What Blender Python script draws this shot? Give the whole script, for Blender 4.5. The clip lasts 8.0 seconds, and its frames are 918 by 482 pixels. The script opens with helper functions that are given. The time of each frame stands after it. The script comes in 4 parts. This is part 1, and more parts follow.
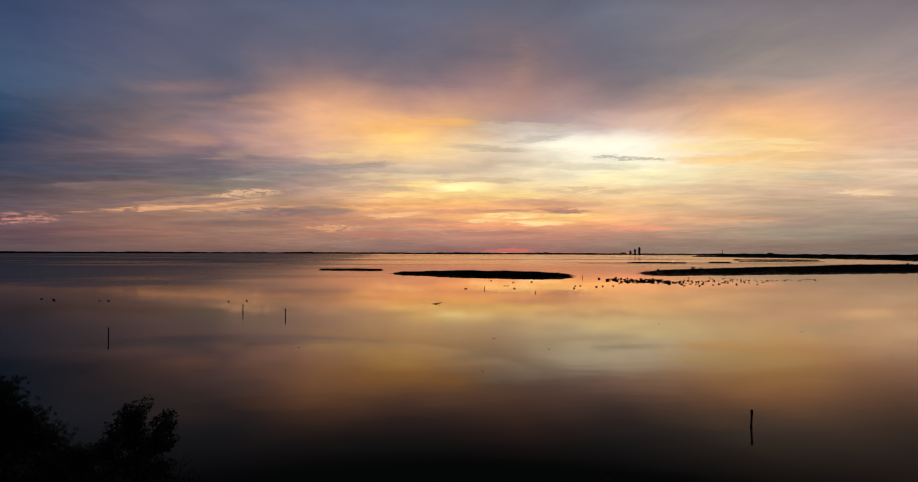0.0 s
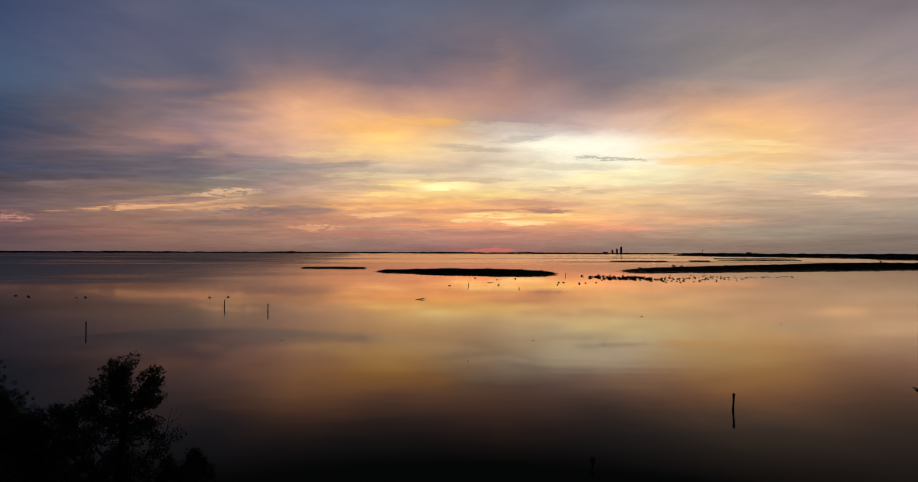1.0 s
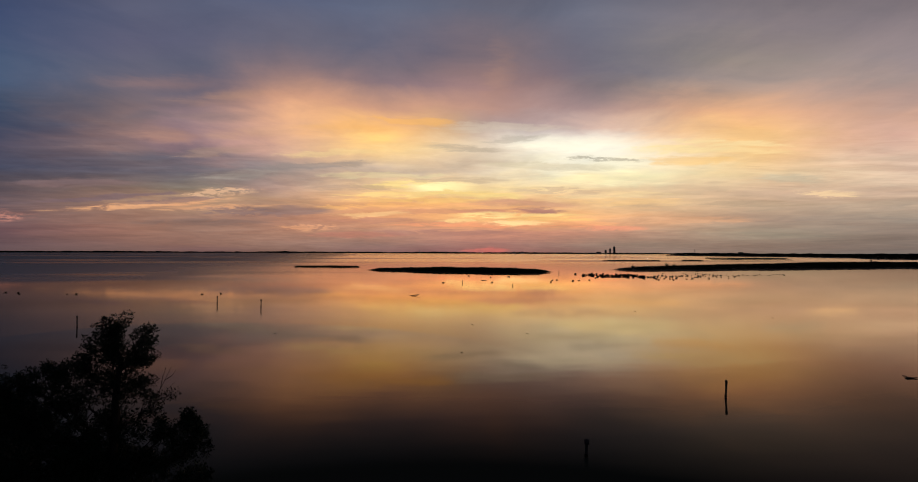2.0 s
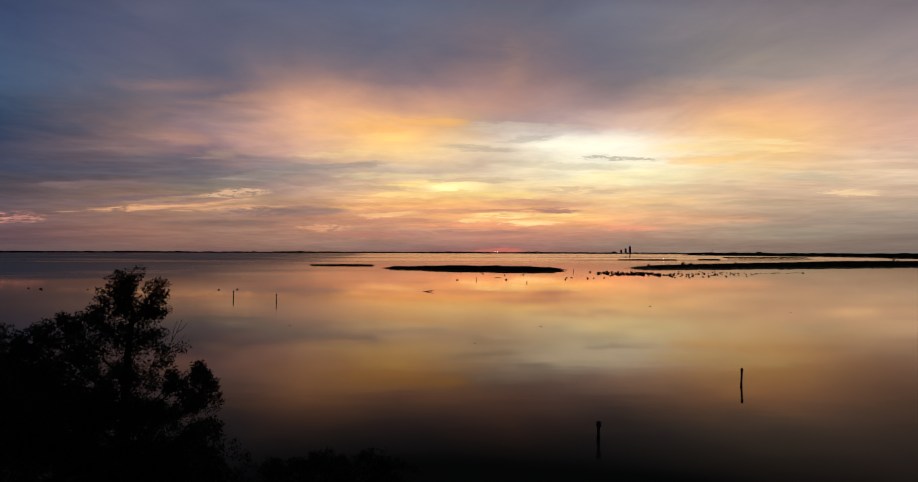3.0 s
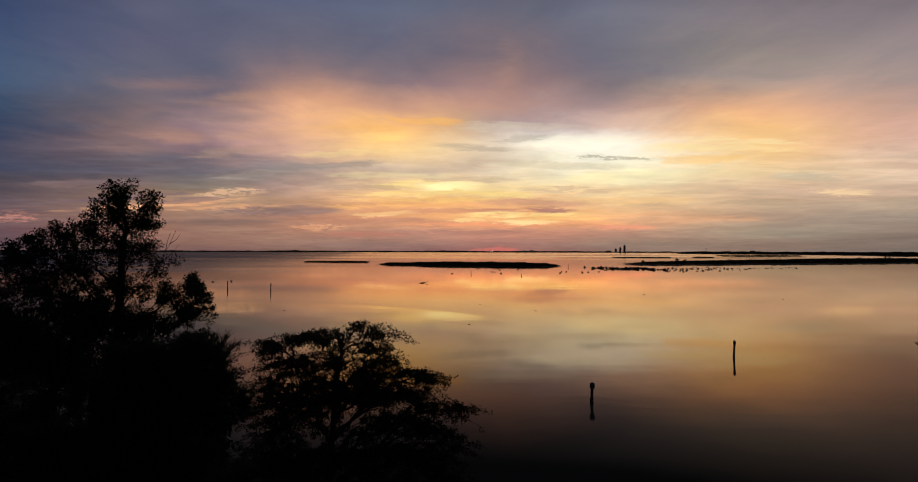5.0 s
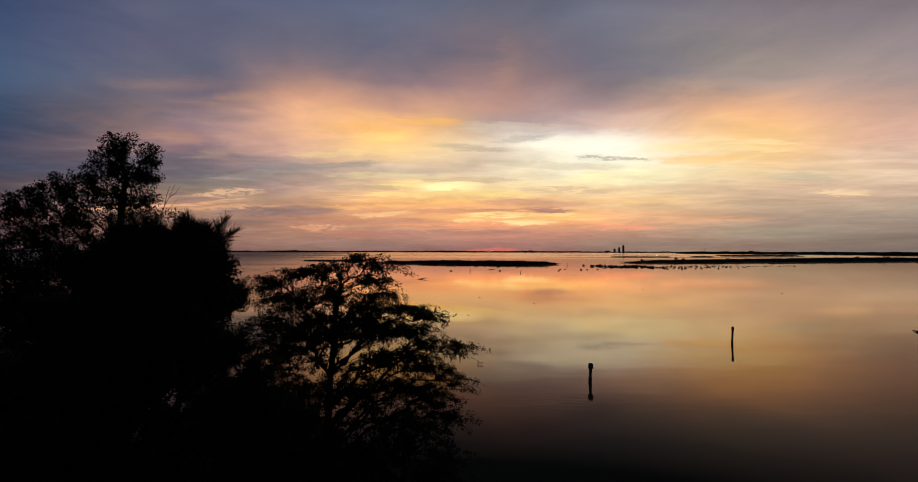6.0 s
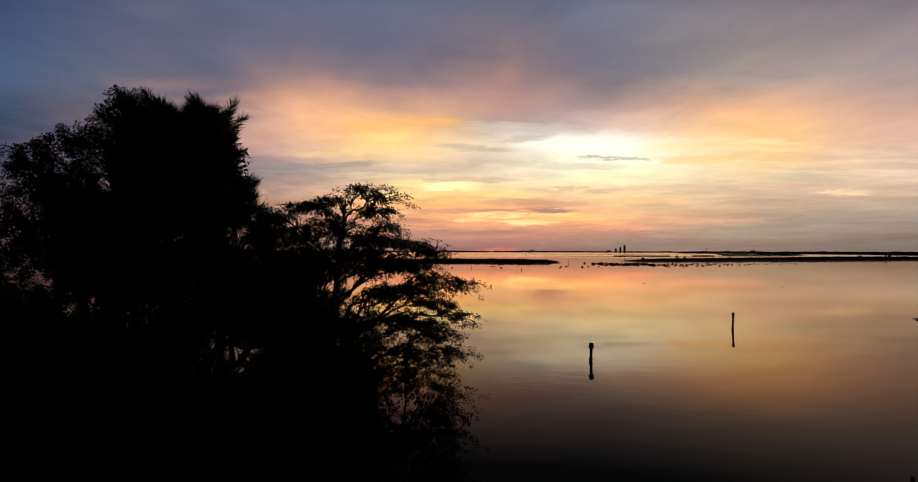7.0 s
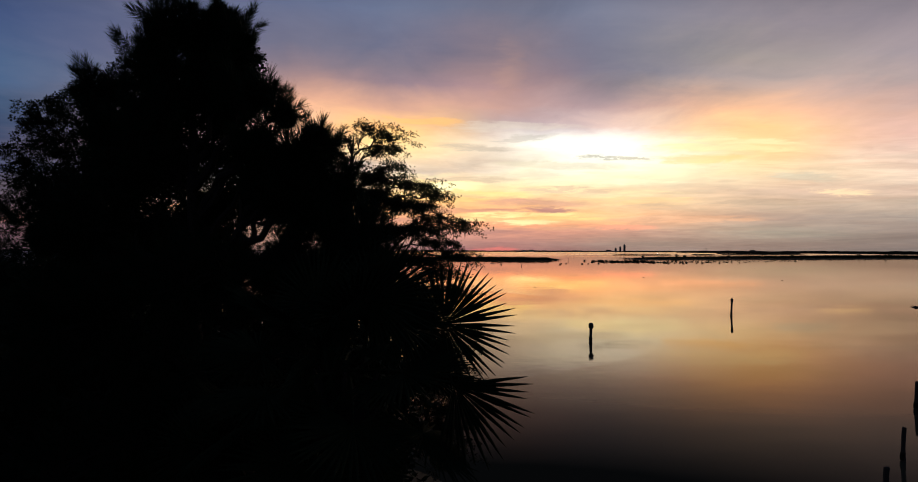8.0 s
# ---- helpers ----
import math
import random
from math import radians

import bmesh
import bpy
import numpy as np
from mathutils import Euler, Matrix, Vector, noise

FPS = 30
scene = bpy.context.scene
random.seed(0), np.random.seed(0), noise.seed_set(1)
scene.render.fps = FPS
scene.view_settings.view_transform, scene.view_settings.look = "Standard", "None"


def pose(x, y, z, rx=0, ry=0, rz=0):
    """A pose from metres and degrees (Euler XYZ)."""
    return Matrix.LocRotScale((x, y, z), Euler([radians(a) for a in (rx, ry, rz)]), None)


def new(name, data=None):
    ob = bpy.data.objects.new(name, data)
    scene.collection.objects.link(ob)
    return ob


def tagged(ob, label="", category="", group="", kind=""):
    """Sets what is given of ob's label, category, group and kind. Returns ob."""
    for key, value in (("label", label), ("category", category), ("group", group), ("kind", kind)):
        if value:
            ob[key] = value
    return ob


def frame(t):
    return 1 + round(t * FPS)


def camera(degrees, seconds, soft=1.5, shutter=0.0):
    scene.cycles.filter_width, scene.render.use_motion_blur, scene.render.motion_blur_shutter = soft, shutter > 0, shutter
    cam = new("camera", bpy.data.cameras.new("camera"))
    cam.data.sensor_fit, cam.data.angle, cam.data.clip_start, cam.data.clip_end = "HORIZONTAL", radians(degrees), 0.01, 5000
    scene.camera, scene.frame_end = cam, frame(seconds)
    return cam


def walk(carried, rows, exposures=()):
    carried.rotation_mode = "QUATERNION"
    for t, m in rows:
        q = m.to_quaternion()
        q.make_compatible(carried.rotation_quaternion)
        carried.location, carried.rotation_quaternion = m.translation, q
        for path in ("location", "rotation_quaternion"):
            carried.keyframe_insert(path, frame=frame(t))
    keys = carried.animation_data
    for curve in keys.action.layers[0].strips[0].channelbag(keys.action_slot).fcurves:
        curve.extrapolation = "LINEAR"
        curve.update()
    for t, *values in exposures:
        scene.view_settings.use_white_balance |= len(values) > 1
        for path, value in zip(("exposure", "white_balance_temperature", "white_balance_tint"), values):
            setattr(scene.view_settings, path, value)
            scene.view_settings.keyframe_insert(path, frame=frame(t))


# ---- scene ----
cam = camera(79.0, 8.0, 1.0)
PATH = [
    (0.0, pose(0.00, 0.00, 19.86, 91.08, -0.20, 0.00)),
    (0.5, pose(-0.15, 0.04, 19.02, 91.05, -0.20, -0.98)),
    (1.0, pose(-0.31, 0.09, 18.27, 91.05, -0.20, -1.71)),
    (1.5, pose(-0.39, 0.11, 17.57, 91.06, -0.20, -2.51)),
    (1.7, pose(-0.39, 0.11, 17.28, 91.06, -0.20, -2.55)),
    (3.0, pose(-0.09, 0.08, 15.30, 91.06, -0.16, -0.88)),
    (3.5, pose(0.00, 0.08, 14.54, 91.05, -0.16, -0.75)),
    (4.0, pose(0.01, 0.07, 13.81, 91.00, -0.16, -0.71)),
    (4.5, pose(-0.01, 0.03, 13.06, 91.00, -0.12, -1.13)),
    (6.0, pose(0.01, -0.05, 10.69, 91.03, -0.12, -1.50)),
    (6.5, pose(0.02, -0.12, 9.86, 91.08, -0.12, -1.39)),
    (7.0, pose(0.00, -0.25, 9.06, 91.03, -0.12, -1.38)),
    (7.5, pose(-0.05, -0.46, 8.30, 91.03, -0.12, -1.62)),
    (8.0, pose(-0.11, -0.71, 7.50, 91.00, -0.12, -1.39)),
]
walk(cam, PATH, [(0.0, 0.02, 6500, 10), (5.0, 0.02, 6500, 10), (6.5, 0.13, 6450, 10), (7.3, 0.24, 6330, 10), (8.0, 0.39, 6150, 10)])

# ---------------------------------------------------------------- sky after sunset


def srgb(r, g, b):
    """Linear colour from display values 0 to 255."""
    return tuple((c / 255 / 12.92) if c / 255 <= 0.04045 else ((c / 255 + 0.055) / 1.055) ** 2.4 for c in (r, g, b)) + (1.0,)


world = bpy.data.worlds.new("dusk")
scene.world = world
world.use_nodes = True
wn, wl = world.node_tree.nodes, world.node_tree.links
wn.clear()


def put(tree, kind, ins=(), **props):
    """A node with its properties and inputs: numbers, colours or other nodes' outputs."""
    nd = tree.nodes.new(kind)
    for k, v in props.items():
        setattr(nd, k, v)
    for k, v in dict(ins).items():
        if isinstance(v, bpy.types.NodeSocket):
            tree.links.new(v, nd.inputs[k])
        else:
            nd.inputs[k].default_value = v
    return nd


def maths(tree, op, a, b=0.0, c=0.0):
    return put(tree, "ShaderNodeMath", {0: a, 1: b, 2: c}, operation=op).outputs[0]


wt = world.node_tree
way = put(wt, "ShaderNodeTexCoord").outputs["Generated"]
sep = put(wt, "ShaderNodeSeparateXYZ", {0: way})
dx, dy, dz = sep.outputs
azimuth = maths(wt, "MULTIPLY", maths(wt, "ARCTAN2", dx, dy), 57.2958)
elevation = maths(wt, "MULTIPLY", maths(wt, "ARCSINE", dz), 57.2958)
# height told along level lines, so that layers stay level towards the sides
rise = maths(wt, "MULTIPLY", maths(wt, "ARCTANGENT", maths(wt, "DIVIDE", dz, maths(wt, "MAXIMUM", dy, 0.3))), 57.2958)
angles = put(wt, "ShaderNodeCombineXYZ", {0: azimuth, 1: rise}).outputs[0]
def layers(sx, sy, turn, detail, rough, distort):
    """Long level streaks, told in degrees round and above the horizon."""
    m = put(wt, "ShaderNodeMapping", {"Vector": angles, "Rotation": (0, 0, radians(turn)), "Scale": (sx, sy, 1)})
    return put(wt, "ShaderNodeTexNoise", {"Vector": m.outputs[0], "Scale": 1.0, "Detail": detail, "Roughness": rough, "Distortion": distort})


bars = layers(0.075, 0.6, 1.5, 5.0, 0.55, 0.9)
wisp = layers(0.22, 1.6, -1.0, 6.0, 0.62, 1.4)
flecks = layers(0.9, 3.4, -3.0, 5.0, 0.6, 0.8)
lumps = layers(0.06, 0.15, 9.0, 4.0, 0.5, 0.6)
streaks = layers(0.08, 0.95, 2.0, 3.0, 0.5, 0.6)


def centred(sock, amounts):
    v = put(wt, "ShaderNodeVectorMath", {0: sock, 1: (0.5, 0.5, 0.5)}, operation="SUBTRACT").outputs[0]
    return put(wt, "ShaderNodeVectorMath", {0: v, 1: amounts}, operation="MULTIPLY").outputs[0]


def vadd(a, b):
    return put(wt, "ShaderNodeVectorMath", {0: a, 1: b}, operation="ADD").outputs[0]


# the same overcast told in its own plane, so that it fans out overhead and closes up towards the horizon
over = maths(wt, "ADD", maths(wt, "MAXIMUM", dz, 0.0), 0.045)
deck = put(wt, "ShaderNodeCombineXYZ", {0: maths(wt, "DIVIDE", dx, over), 1: maths(wt, "DIVIDE", dy, over)}).outputs[0]


def folds(sx, sy, turn, detail, rough, distort):
    m = put(wt, "ShaderNodeMapping", {"Vector": deck, "Rotation": (0, 0, radians(turn)), "Scale": (sx, sy, 1)})
    return put(wt, "ShaderNodeTexNoise", {"Vector": m.outputs[0], "Scale": 1.0, "Detail": detail, "Roughness": rough, "Distortion": distort})


broad = folds(0.8, 0.55, 20.0, 4.0, 0.5, 0.3)
ripple = folds(2.3, 1.7, -28.0, 6.0, 0.58, 0.5)
fibre = folds(6.0, 3.0, 24.0, 5.0, 0.6, 0.9)
lifted = put(wt, "ShaderNodeMapRange", {0: rise, 1: 0.0, 2: 16.0, 3: 0.12, 4: 1.0}).outputs[0]


def spread(sock, amounts):
    return put(wt, "ShaderNodeVectorMath", {0: centred(sock, amounts), 3: lifted}, operation="SCALE").outputs[0]


# the drift of the layers
drift = vadd(vadd(angles, spread(broad.outputs["Color"], (7.0, 4.0, 0))), vadd(spread(ripple.outputs["Color"], (4.5, 2.6, 0)), centred(bars.outputs["Color"], (1.5, 0.3, 0))))
low = vadd(vadd(angles, spread(ripple.outputs["Color"], (5.0, 2.2, 0))), vadd(centred(bars.outputs["Color"], (3.0, 0.45, 0)), centred(wisp.outputs["Color"], (2.0, 0.35, 0))))


def ramp(value, stops):
    nd = put(wt, "ShaderNodeValToRGB", {0: value})
    els = nd.color_ramp.elements
    while len(els) < len(stops):
        els.new(0.5)
    for e, (p, col) in zip(els, stops):
        e.position, e.color = p, srgb(*col)
    return nd.outputs[0]


def blend(fac, a, b, mode="MIX"):
    return put(wt, "ShaderNodeMixRGB", {0: fac, 1: a, 2: b}, blend_type=mode).outputs[0]


height = maths(wt, "DIVIDE", maths(wt, "ADD", elevation, 2.0), 92.0)
east = ramp(height, [(0.02, (40, 42, 54)), (0.2, (38, 44, 60)), (0.5, (32, 40, 56)), (1.0, (30, 37, 52))])
air = put(wt, "ShaderNodeTexSky", sky_type="NISHITA", sun_disc=False, sun_elevation=radians(0.6), sun_rotation=radians(5.0), dust_density=3.0)
clear = put(wt, "ShaderNodeVectorMath", {0: air.outputs[0], 1: (0.06, 0.06, 0.06)}, operation="MULTIPLY").outputs[0]
zenith = blend(0.85, clear, srgb(44, 52, 70))

# the lit underside of the overcast, level by level from the horizon up: its tones round the west
moved = put(wt, "ShaderNodeSeparateXYZ", {0: drift})
round_west = maths(wt, "DIVIDE", maths(wt, "ADD", moved.outputs[0], 45.0), 90.0)
slope = maths(wt, "TANGENT", maths(wt, "MULTIPLY", moved.outputs[1], 0.0174533))
LEVELS = []


def level(foot, *tones):
    nd = put(wt, "ShaderNodeValToRGB", {0: round_west})
    nd.color_ramp.interpolation = "CARDINAL"
    els = nd.color_ramp.elements
    while len(els) < len(tones):
        els.new(0.5)
    for e, az, tone in zip(els, STOPS, tones):
        e.position, e.color = (az + 45) / 90, srgb(*tone)
    LEVELS.append((foot, nd.outputs[0]))


STOPS = (-39.5, -28.9, -22.0, -15.3, -5.0, 5.8, 16.7, 28.5, 39.5)
level(0.4306, (58, 74, 109), (88, 92, 116), (90, 95, 118), (93, 99, 123), (96, 103, 125), (100, 101, 117), (110, 112, 128), (128, 120, 126), (138, 126, 130))
level(0.3675, (66, 84, 115), (90, 92, 116), (94, 95, 117), (106, 103, 119), (104, 102, 119), (128, 112, 118), (114, 111, 123), (148, 136, 130), (152, 138, 139))
level(0.3307, (66, 87, 117), (94, 96, 116), (101, 100, 117), (130, 113, 119), (120, 109, 119), (150, 122, 121), (117, 111, 122), (160, 144, 138), (168, 148, 142))
level(0.3044, (66, 88, 118), (100, 99, 116), (110, 103, 117), (158, 127, 122), (138, 117, 123), (170, 134, 129), (130, 118, 122), (182, 154, 139), (184, 154, 143))
level(0.2624, (58, 76, 102), (113, 102, 110), (138, 115, 118), (202, 152, 127), (206, 157, 131), (184, 145, 132), (172, 144, 140), (230, 176, 135), (205, 164, 143))
level(0.2256, (56, 70, 95), (130, 108, 108), (162, 132, 132), (234, 178, 138), (252, 194, 127), (176, 152, 145), (226, 192, 173), (250, 198, 136), (220, 176, 153))
level(0.1887, (59, 68, 93), (130, 106, 107), (160, 128, 130), (222, 175, 147), (253, 210, 144), (233, 216, 194), (256, 249, 232), (248, 208, 149), (227, 190, 164))
level(0.1467, (65, 70, 91), (100, 94, 104), (118, 110, 115), (164, 146, 140), (210, 185, 161), (222, 202, 173), (255, 245, 207), (236, 208, 162), (221, 193, 165))
level(0.1130, (83, 76, 85), (119, 100, 93), (140, 124, 110), (188, 154, 136), (243, 200, 144), (249, 218, 158), (245, 216, 169), (218, 186, 154), (208, 178, 153))
level(0.0889, (94, 82, 92), (160, 126, 108), (184, 147, 118), (190, 149, 120), (241, 179, 124), (233, 177, 128), (237, 196, 147), (206, 174, 141), (188, 164, 141))
level(0.0626, (106, 86, 92), (154, 117, 102), (156, 120, 104), (180, 132, 109), (225, 159, 114), (252, 190, 125), (240, 180, 126), (190, 156, 131), (166, 147, 131))
level(0.0342, (102, 79, 87), (146, 105, 92), (154, 117, 102), (176, 130, 109), (196, 144, 118), (210, 146, 120), (196, 146, 122), (165, 146, 125), (144, 126, 113))
level(0.0121, (94, 76, 83), (128, 96, 89), (136, 101, 89), (146, 112, 99), (154, 119, 108), (168, 121, 110), (152, 126, 111), (147, 123, 108), (128, 111, 101))
level(0.0016, (98, 79, 84), (118, 91, 86), (126, 94, 90), (132, 100, 89), (138, 103, 98), (160, 111, 104), (140, 111, 100), (140, 118, 105), (121, 107, 99))
colour = zenith
above = 0.62
for foot, tone in LEVELS:
    f = put(wt, "ShaderNodeMapRange", {0: slope, 1: above, 2: foot}).outputs[0]
    colour, above = blend(f, colour, tone), foot
side = put(wt, "ShaderNodeMapRange", {0: dy, 1: -0.1, 2: 0.7}, interpolation_type="SMOOTHERSTEP").outputs[0]
colour = blend(side, east, colour)

# how far the layers tear a bank open
tear = maths(wt, "MULTIPLY", maths(wt, "SUBTRACT", wisp.outputs[0], 0.5), 3.5)
tear_soft = maths(wt, "MULTIPLY", maths(wt, "SUBTRACT", bars.outputs[0], 0.5), 2.2)
tear_fine = maths(wt, "MULTIPLY", maths(wt, "SUBTRACT", wisp.outputs[0], 0.5), 6.5)
tear_flecks = maths(wt, "MULTIPLY", maths(wt, "SUBTRACT", flecks.outputs[0], 0.53), 7.0)


def bank(az, el, wide, high, tilt, tone, amount, flecked=False):
    """One soft cloud bank: its middle, half sizes and tilt in degrees; flecked: broken into small flakes."""
    global colour
    m = put(wt, "ShaderNodeMapping", {"Vector": low, "Location": (az, el, 0), "Rotation": (0, 0, radians(tilt)), "Scale": (wide * 1.25, high * 1.4, 1)}, vector_type="TEXTURE")
    g = put(wt, "ShaderNodeTexGradient", {0: m.outputs[0]}, gradient_type="SPHERICAL").outputs[1]
    soft, thin = high > 0.5, high < 0.37 and el < 8 and not flecked
    torn = maths(wt, "MULTIPLY_ADD", tear_flecks if flecked else tear_soft if soft else tear_fine if thin else tear, g, g)
    f = put(wt, "ShaderNodeMapRange", {0: torn, 1: 0.0, 2: 1.0 if soft else 0.6, 4: min(1.0, amount * 1.15) if thin else amount}, interpolation_type="SMOOTHSTEP")
    colour = blend(f.outputs[0], colour, srgb(*tone))


bank(-6.2, 11.7, 3.8, 0.8, 5, (262, 218, 132), 0.8)  # gilded core
bank(-8.6, 12.54, 6.5, 0.80, 3, (250, 184, 108), 0.55)  # gilded edge
bank(-2.3, 13.23, 3.9, 0.34, -5, (250, 186, 104), 0.6)  # bright rim
bank(13.7, 11.04, 6.8, 0.81, 1, (262, 254, 226), 0.7)  # palest glow
bank(7.0, 12.65, 6.5, 0.40, 1, (222, 206, 182), 0.4)  # pale thread
bank(7.8, 11.39, 3.7, 0.29, 5, (178, 167, 152), 0.5)  # thin grey wisp
bank(2.8, 10.51, 4.2, 0.29, -3, (182, 166, 144), 0.6)  # thin grey wisp
bank(11.6, 8.76, 7.5, 0.35, -2, (205, 190, 158), 0.5)  # grey thread
bank(19.7, 7.70, 4.8, 0.77, 1, (262, 250, 196), 0.8)  # yellow bar
bank(14.5, 7.52, 3.9, 0.41, 1, (252, 238, 184), 0.6)  # yellow bar end
bank(-0.1, 6.45, 4.3, 0.65, 0, (275, 256, 186), 1)  # yellow bar low
bank(-4.1, 6.81, 3.6, 0.36, 3, (252, 220, 140), 0.6)  # amber thread
bank(4.0, 5.79, 4.8, 0.36, -1, (252, 222, 144), 0.6)  # amber thread
bank(-1.4, 5.26, 7.2, 0.36, 0, (250, 196, 118), 0.6)  # amber thread
bank(8.7, 4.96, 5.9, 0.42, 0, (200, 146, 124), 0.6)  # mauve bar
bank(6.4, 3.8, 3.0, 0.34, 0, (272, 240, 165), 1)  # bright bar near the sunset
bank(11.6, 3.40, 4.6, 0.36, 0, (255, 200, 126), 0.7)  # orange bar
bank(7.3, 4.12, 5.3, 0.30, 1, (206, 138, 116), 0.6)  # rose bar
bank(5.8, 2.74, 10.0, 0.30, 0, (246, 160, 116), 0.6)  # salmon thread
bank(17.8, 2.50, 3.3, 0.30, 0, (244, 158, 122), 0.6)  # salmon thread
bank(-13.0, 2.38, 2.9, 0.36, 1, (240, 174, 130), 0.65, True)  # small rose flecks
bank(-8.0, 1.66, 5.3, 0.30, 0, (196, 128, 110), 0.5)  # low bar
bank(24.9, 9.58, 4.2, 0.41, -1, (244, 196, 122), 0.6)  # orange bar
bank(28.5, 11.27, 5.6, 0.29, -2, (252, 226, 168), 0.6)  # pale thread
bank(23.6, 10.69, 4.5, 0.29, 2, (252, 232, 176), 0.5)  # pale thread
bank(33.1, 7.75, 3.0, 0.41, 2, (190, 180, 156), 0.5)  # green-grey gap
bank(35.8, 6.27, 2.4, 0.36, -4, (240, 206, 160), 0.7)  # peach fleck
bank(22.6, 4.66, 4.6, 0.36, 0, (206, 170, 134), 0.5)  # dun bar
bank(-27.0, 4.60, 7.2, 0.30, 5, (228, 168, 124), 0.8)  # amber streak
bank(-20.7, 5.91, 3.2, 0.42, 6, (236, 188, 150), 0.7, True)  # bright cirrus flecks
bank(-29.3, 5.38, 6.0, 0.24, 5, (122, 100, 106), 0.6)  # dark streak
bank(-24.5, 5.08, 4.5, 0.24, 5, (130, 106, 106), 0.6)  # dark streak
bank(-20.9, 4.42, 5.8, 0.24, 2, (222, 164, 122), 0.6)  # amber streak
bank(-19.4, 3.94, 3.3, 0.42, -1, (130, 108, 108), 0.6, True)  # dark flecks
bank(-37.8, 3.28, 2.8, 0.60, 3, (222, 150, 130), 0.7, True)  # rose flecks
bank(-25.0, 9.40, 5.4, 0.59, 2, (94, 95, 108), 0.75)  # slate lens
bank(-29.3, 9.99, 3.7, 0.58, -3, (150, 120, 116), 0.5)  # dusty rose
bank(-27.0, 13.28, 3.3, 0.51, 3, (112, 104, 112), 0.55)  # dusk fleck
bank(-25.5, 11.73, 2.9, 0.58, -8, (172, 132, 120), 0.5)  # peach patch
bank(-18.3, 7.75, 4.9, 0.47, 3, (160, 148, 138), 0.55)  # silver gap
bank(6.1, 17.59, 1.8, 3.39, 0, (176, 136, 120), 0.35)  # warm shaft
bank(16.7, 9.52, 3.4, 0.29, -1, (146, 138, 120), 0.55, True)  # small torn dark cloud
bank(27.1, 10.69, 6.7, 0.35, -1, (252, 222, 162), 0.6)  # pale thread
bank(17.8, 5.97, 6.0, 0.36, 0, (246, 214, 160), 0.5)  # pale thread
bank(30.3, 5.08, 5.4, 0.30, 0, (178, 152, 126), 0.5)  # dun thread
bank(-9.8, 9.99, 5.3, 0.35, 4, (246, 212, 150), 0.5)  # pale thread
bank(-12.1, 8.64, 6.3, 0.35, 3, (138, 128, 124), 0.55)  # slate thread
bank(-5.0, 7.75, 6.5, 0.30, 1, (226, 206, 160), 0.5)  # pale thread
bank(-8.6, 6.45, 4.7, 0.30, 1, (176, 146, 126), 0.5)  # dun thread
bank(2.2, 7.28, 5.4, 0.30, 0, (196, 170, 140), 0.55)  # dun thread
bank(12.8, 6.27, 5.1, 0.36, 0, (196, 168, 142), 0.5)  # dun thread
bank(-1.4, 5.85, 9.0, 0.24, 1, (252, 214, 138), 0.6)  # long amber thread
bank(-5.6, 4.66, 8.3, 0.24, 2, (250, 186, 116), 0.6)  # long amber thread
bank(4.0, 4.66, 8.9, 0.24, 0, (246, 180, 118), 0.5)  # long amber thread
bank(8.7, 3.82, 7.0, 0.21, 1, (255, 214, 140), 0.7)  # bright thread
bank(13.4, 2.98, 6.8, 0.21, 0, (250, 178, 124), 0.6)  # bright thread
bank(-5.0, 3.10, 7.7, 0.24, 0, (190, 134, 112), 0.5)  # dusk thread
bank(1.0, 4.06, 6.6, 0.24, 1, (200, 140, 112), 0.5)  # dusk thread
bank(-26.0, 16.49, 4.9, 0.72, 2, (152, 121, 117), 0.5)  # dusty rose patch
bank(-20.4, 15.15, 4.8, 0.73, 3, (186, 144, 121), 0.45)  # peach patch
bank(-20.9, 13.28, 4.7, 0.51, -2, (138, 118, 117), 0.45)  # dusk patch
bank(-25.5, 11.27, 3.4, 0.52, -4, (188, 142, 122), 0.5)  # peach patch
bank(-20.9, 9.99, 4.2, 0.47, 5, (168, 138, 122), 0.5)  # peach patch
bank(-18.3, 11.73, 4.3, 0.58, 4, (206, 162, 126), 0.4)  # peach patch
bank(-34.1, 12.14, 3.7, 0.92, 0, (76, 82, 102), 0.5)  # slate patch
bank(-32.4, 6.69, 5.2, 0.42, 2, (134, 108, 108), 0.5)  # mauve streak
bank(8.2, 2.98, 3.4, 0.26, 0, (264, 216, 152), 0.9)  # bright thread
bank(2.5, 3.25, 3.0, 0.22, 1, (252, 206, 140), 0.8)  # bright thread
bank(-14.5, 4.05, 4.0, 0.48, 2, (140, 115, 112), 0.7)  # slate patch
bank(-22.0, 2.9, 6.0, 0.36, 1, (130, 104, 96), 0.55)  # dusk bar
bank(10.8, 4.35, 2.4, 0.36, 0, (176, 128, 116), 0.7)  # mauve patch
bank(0.5, 1.9, 8.0, 0.34, 0, (168, 122, 110), 0.5)  # muted mauve bar
bank(-6.5, 3.75, 3.6, 0.26, 2, (250, 200, 140), 0.6)  # amber thread
bank(19.5, 5.3, 6.0, 0.4, 0, (246, 196, 132), 0.5)  # peach bar
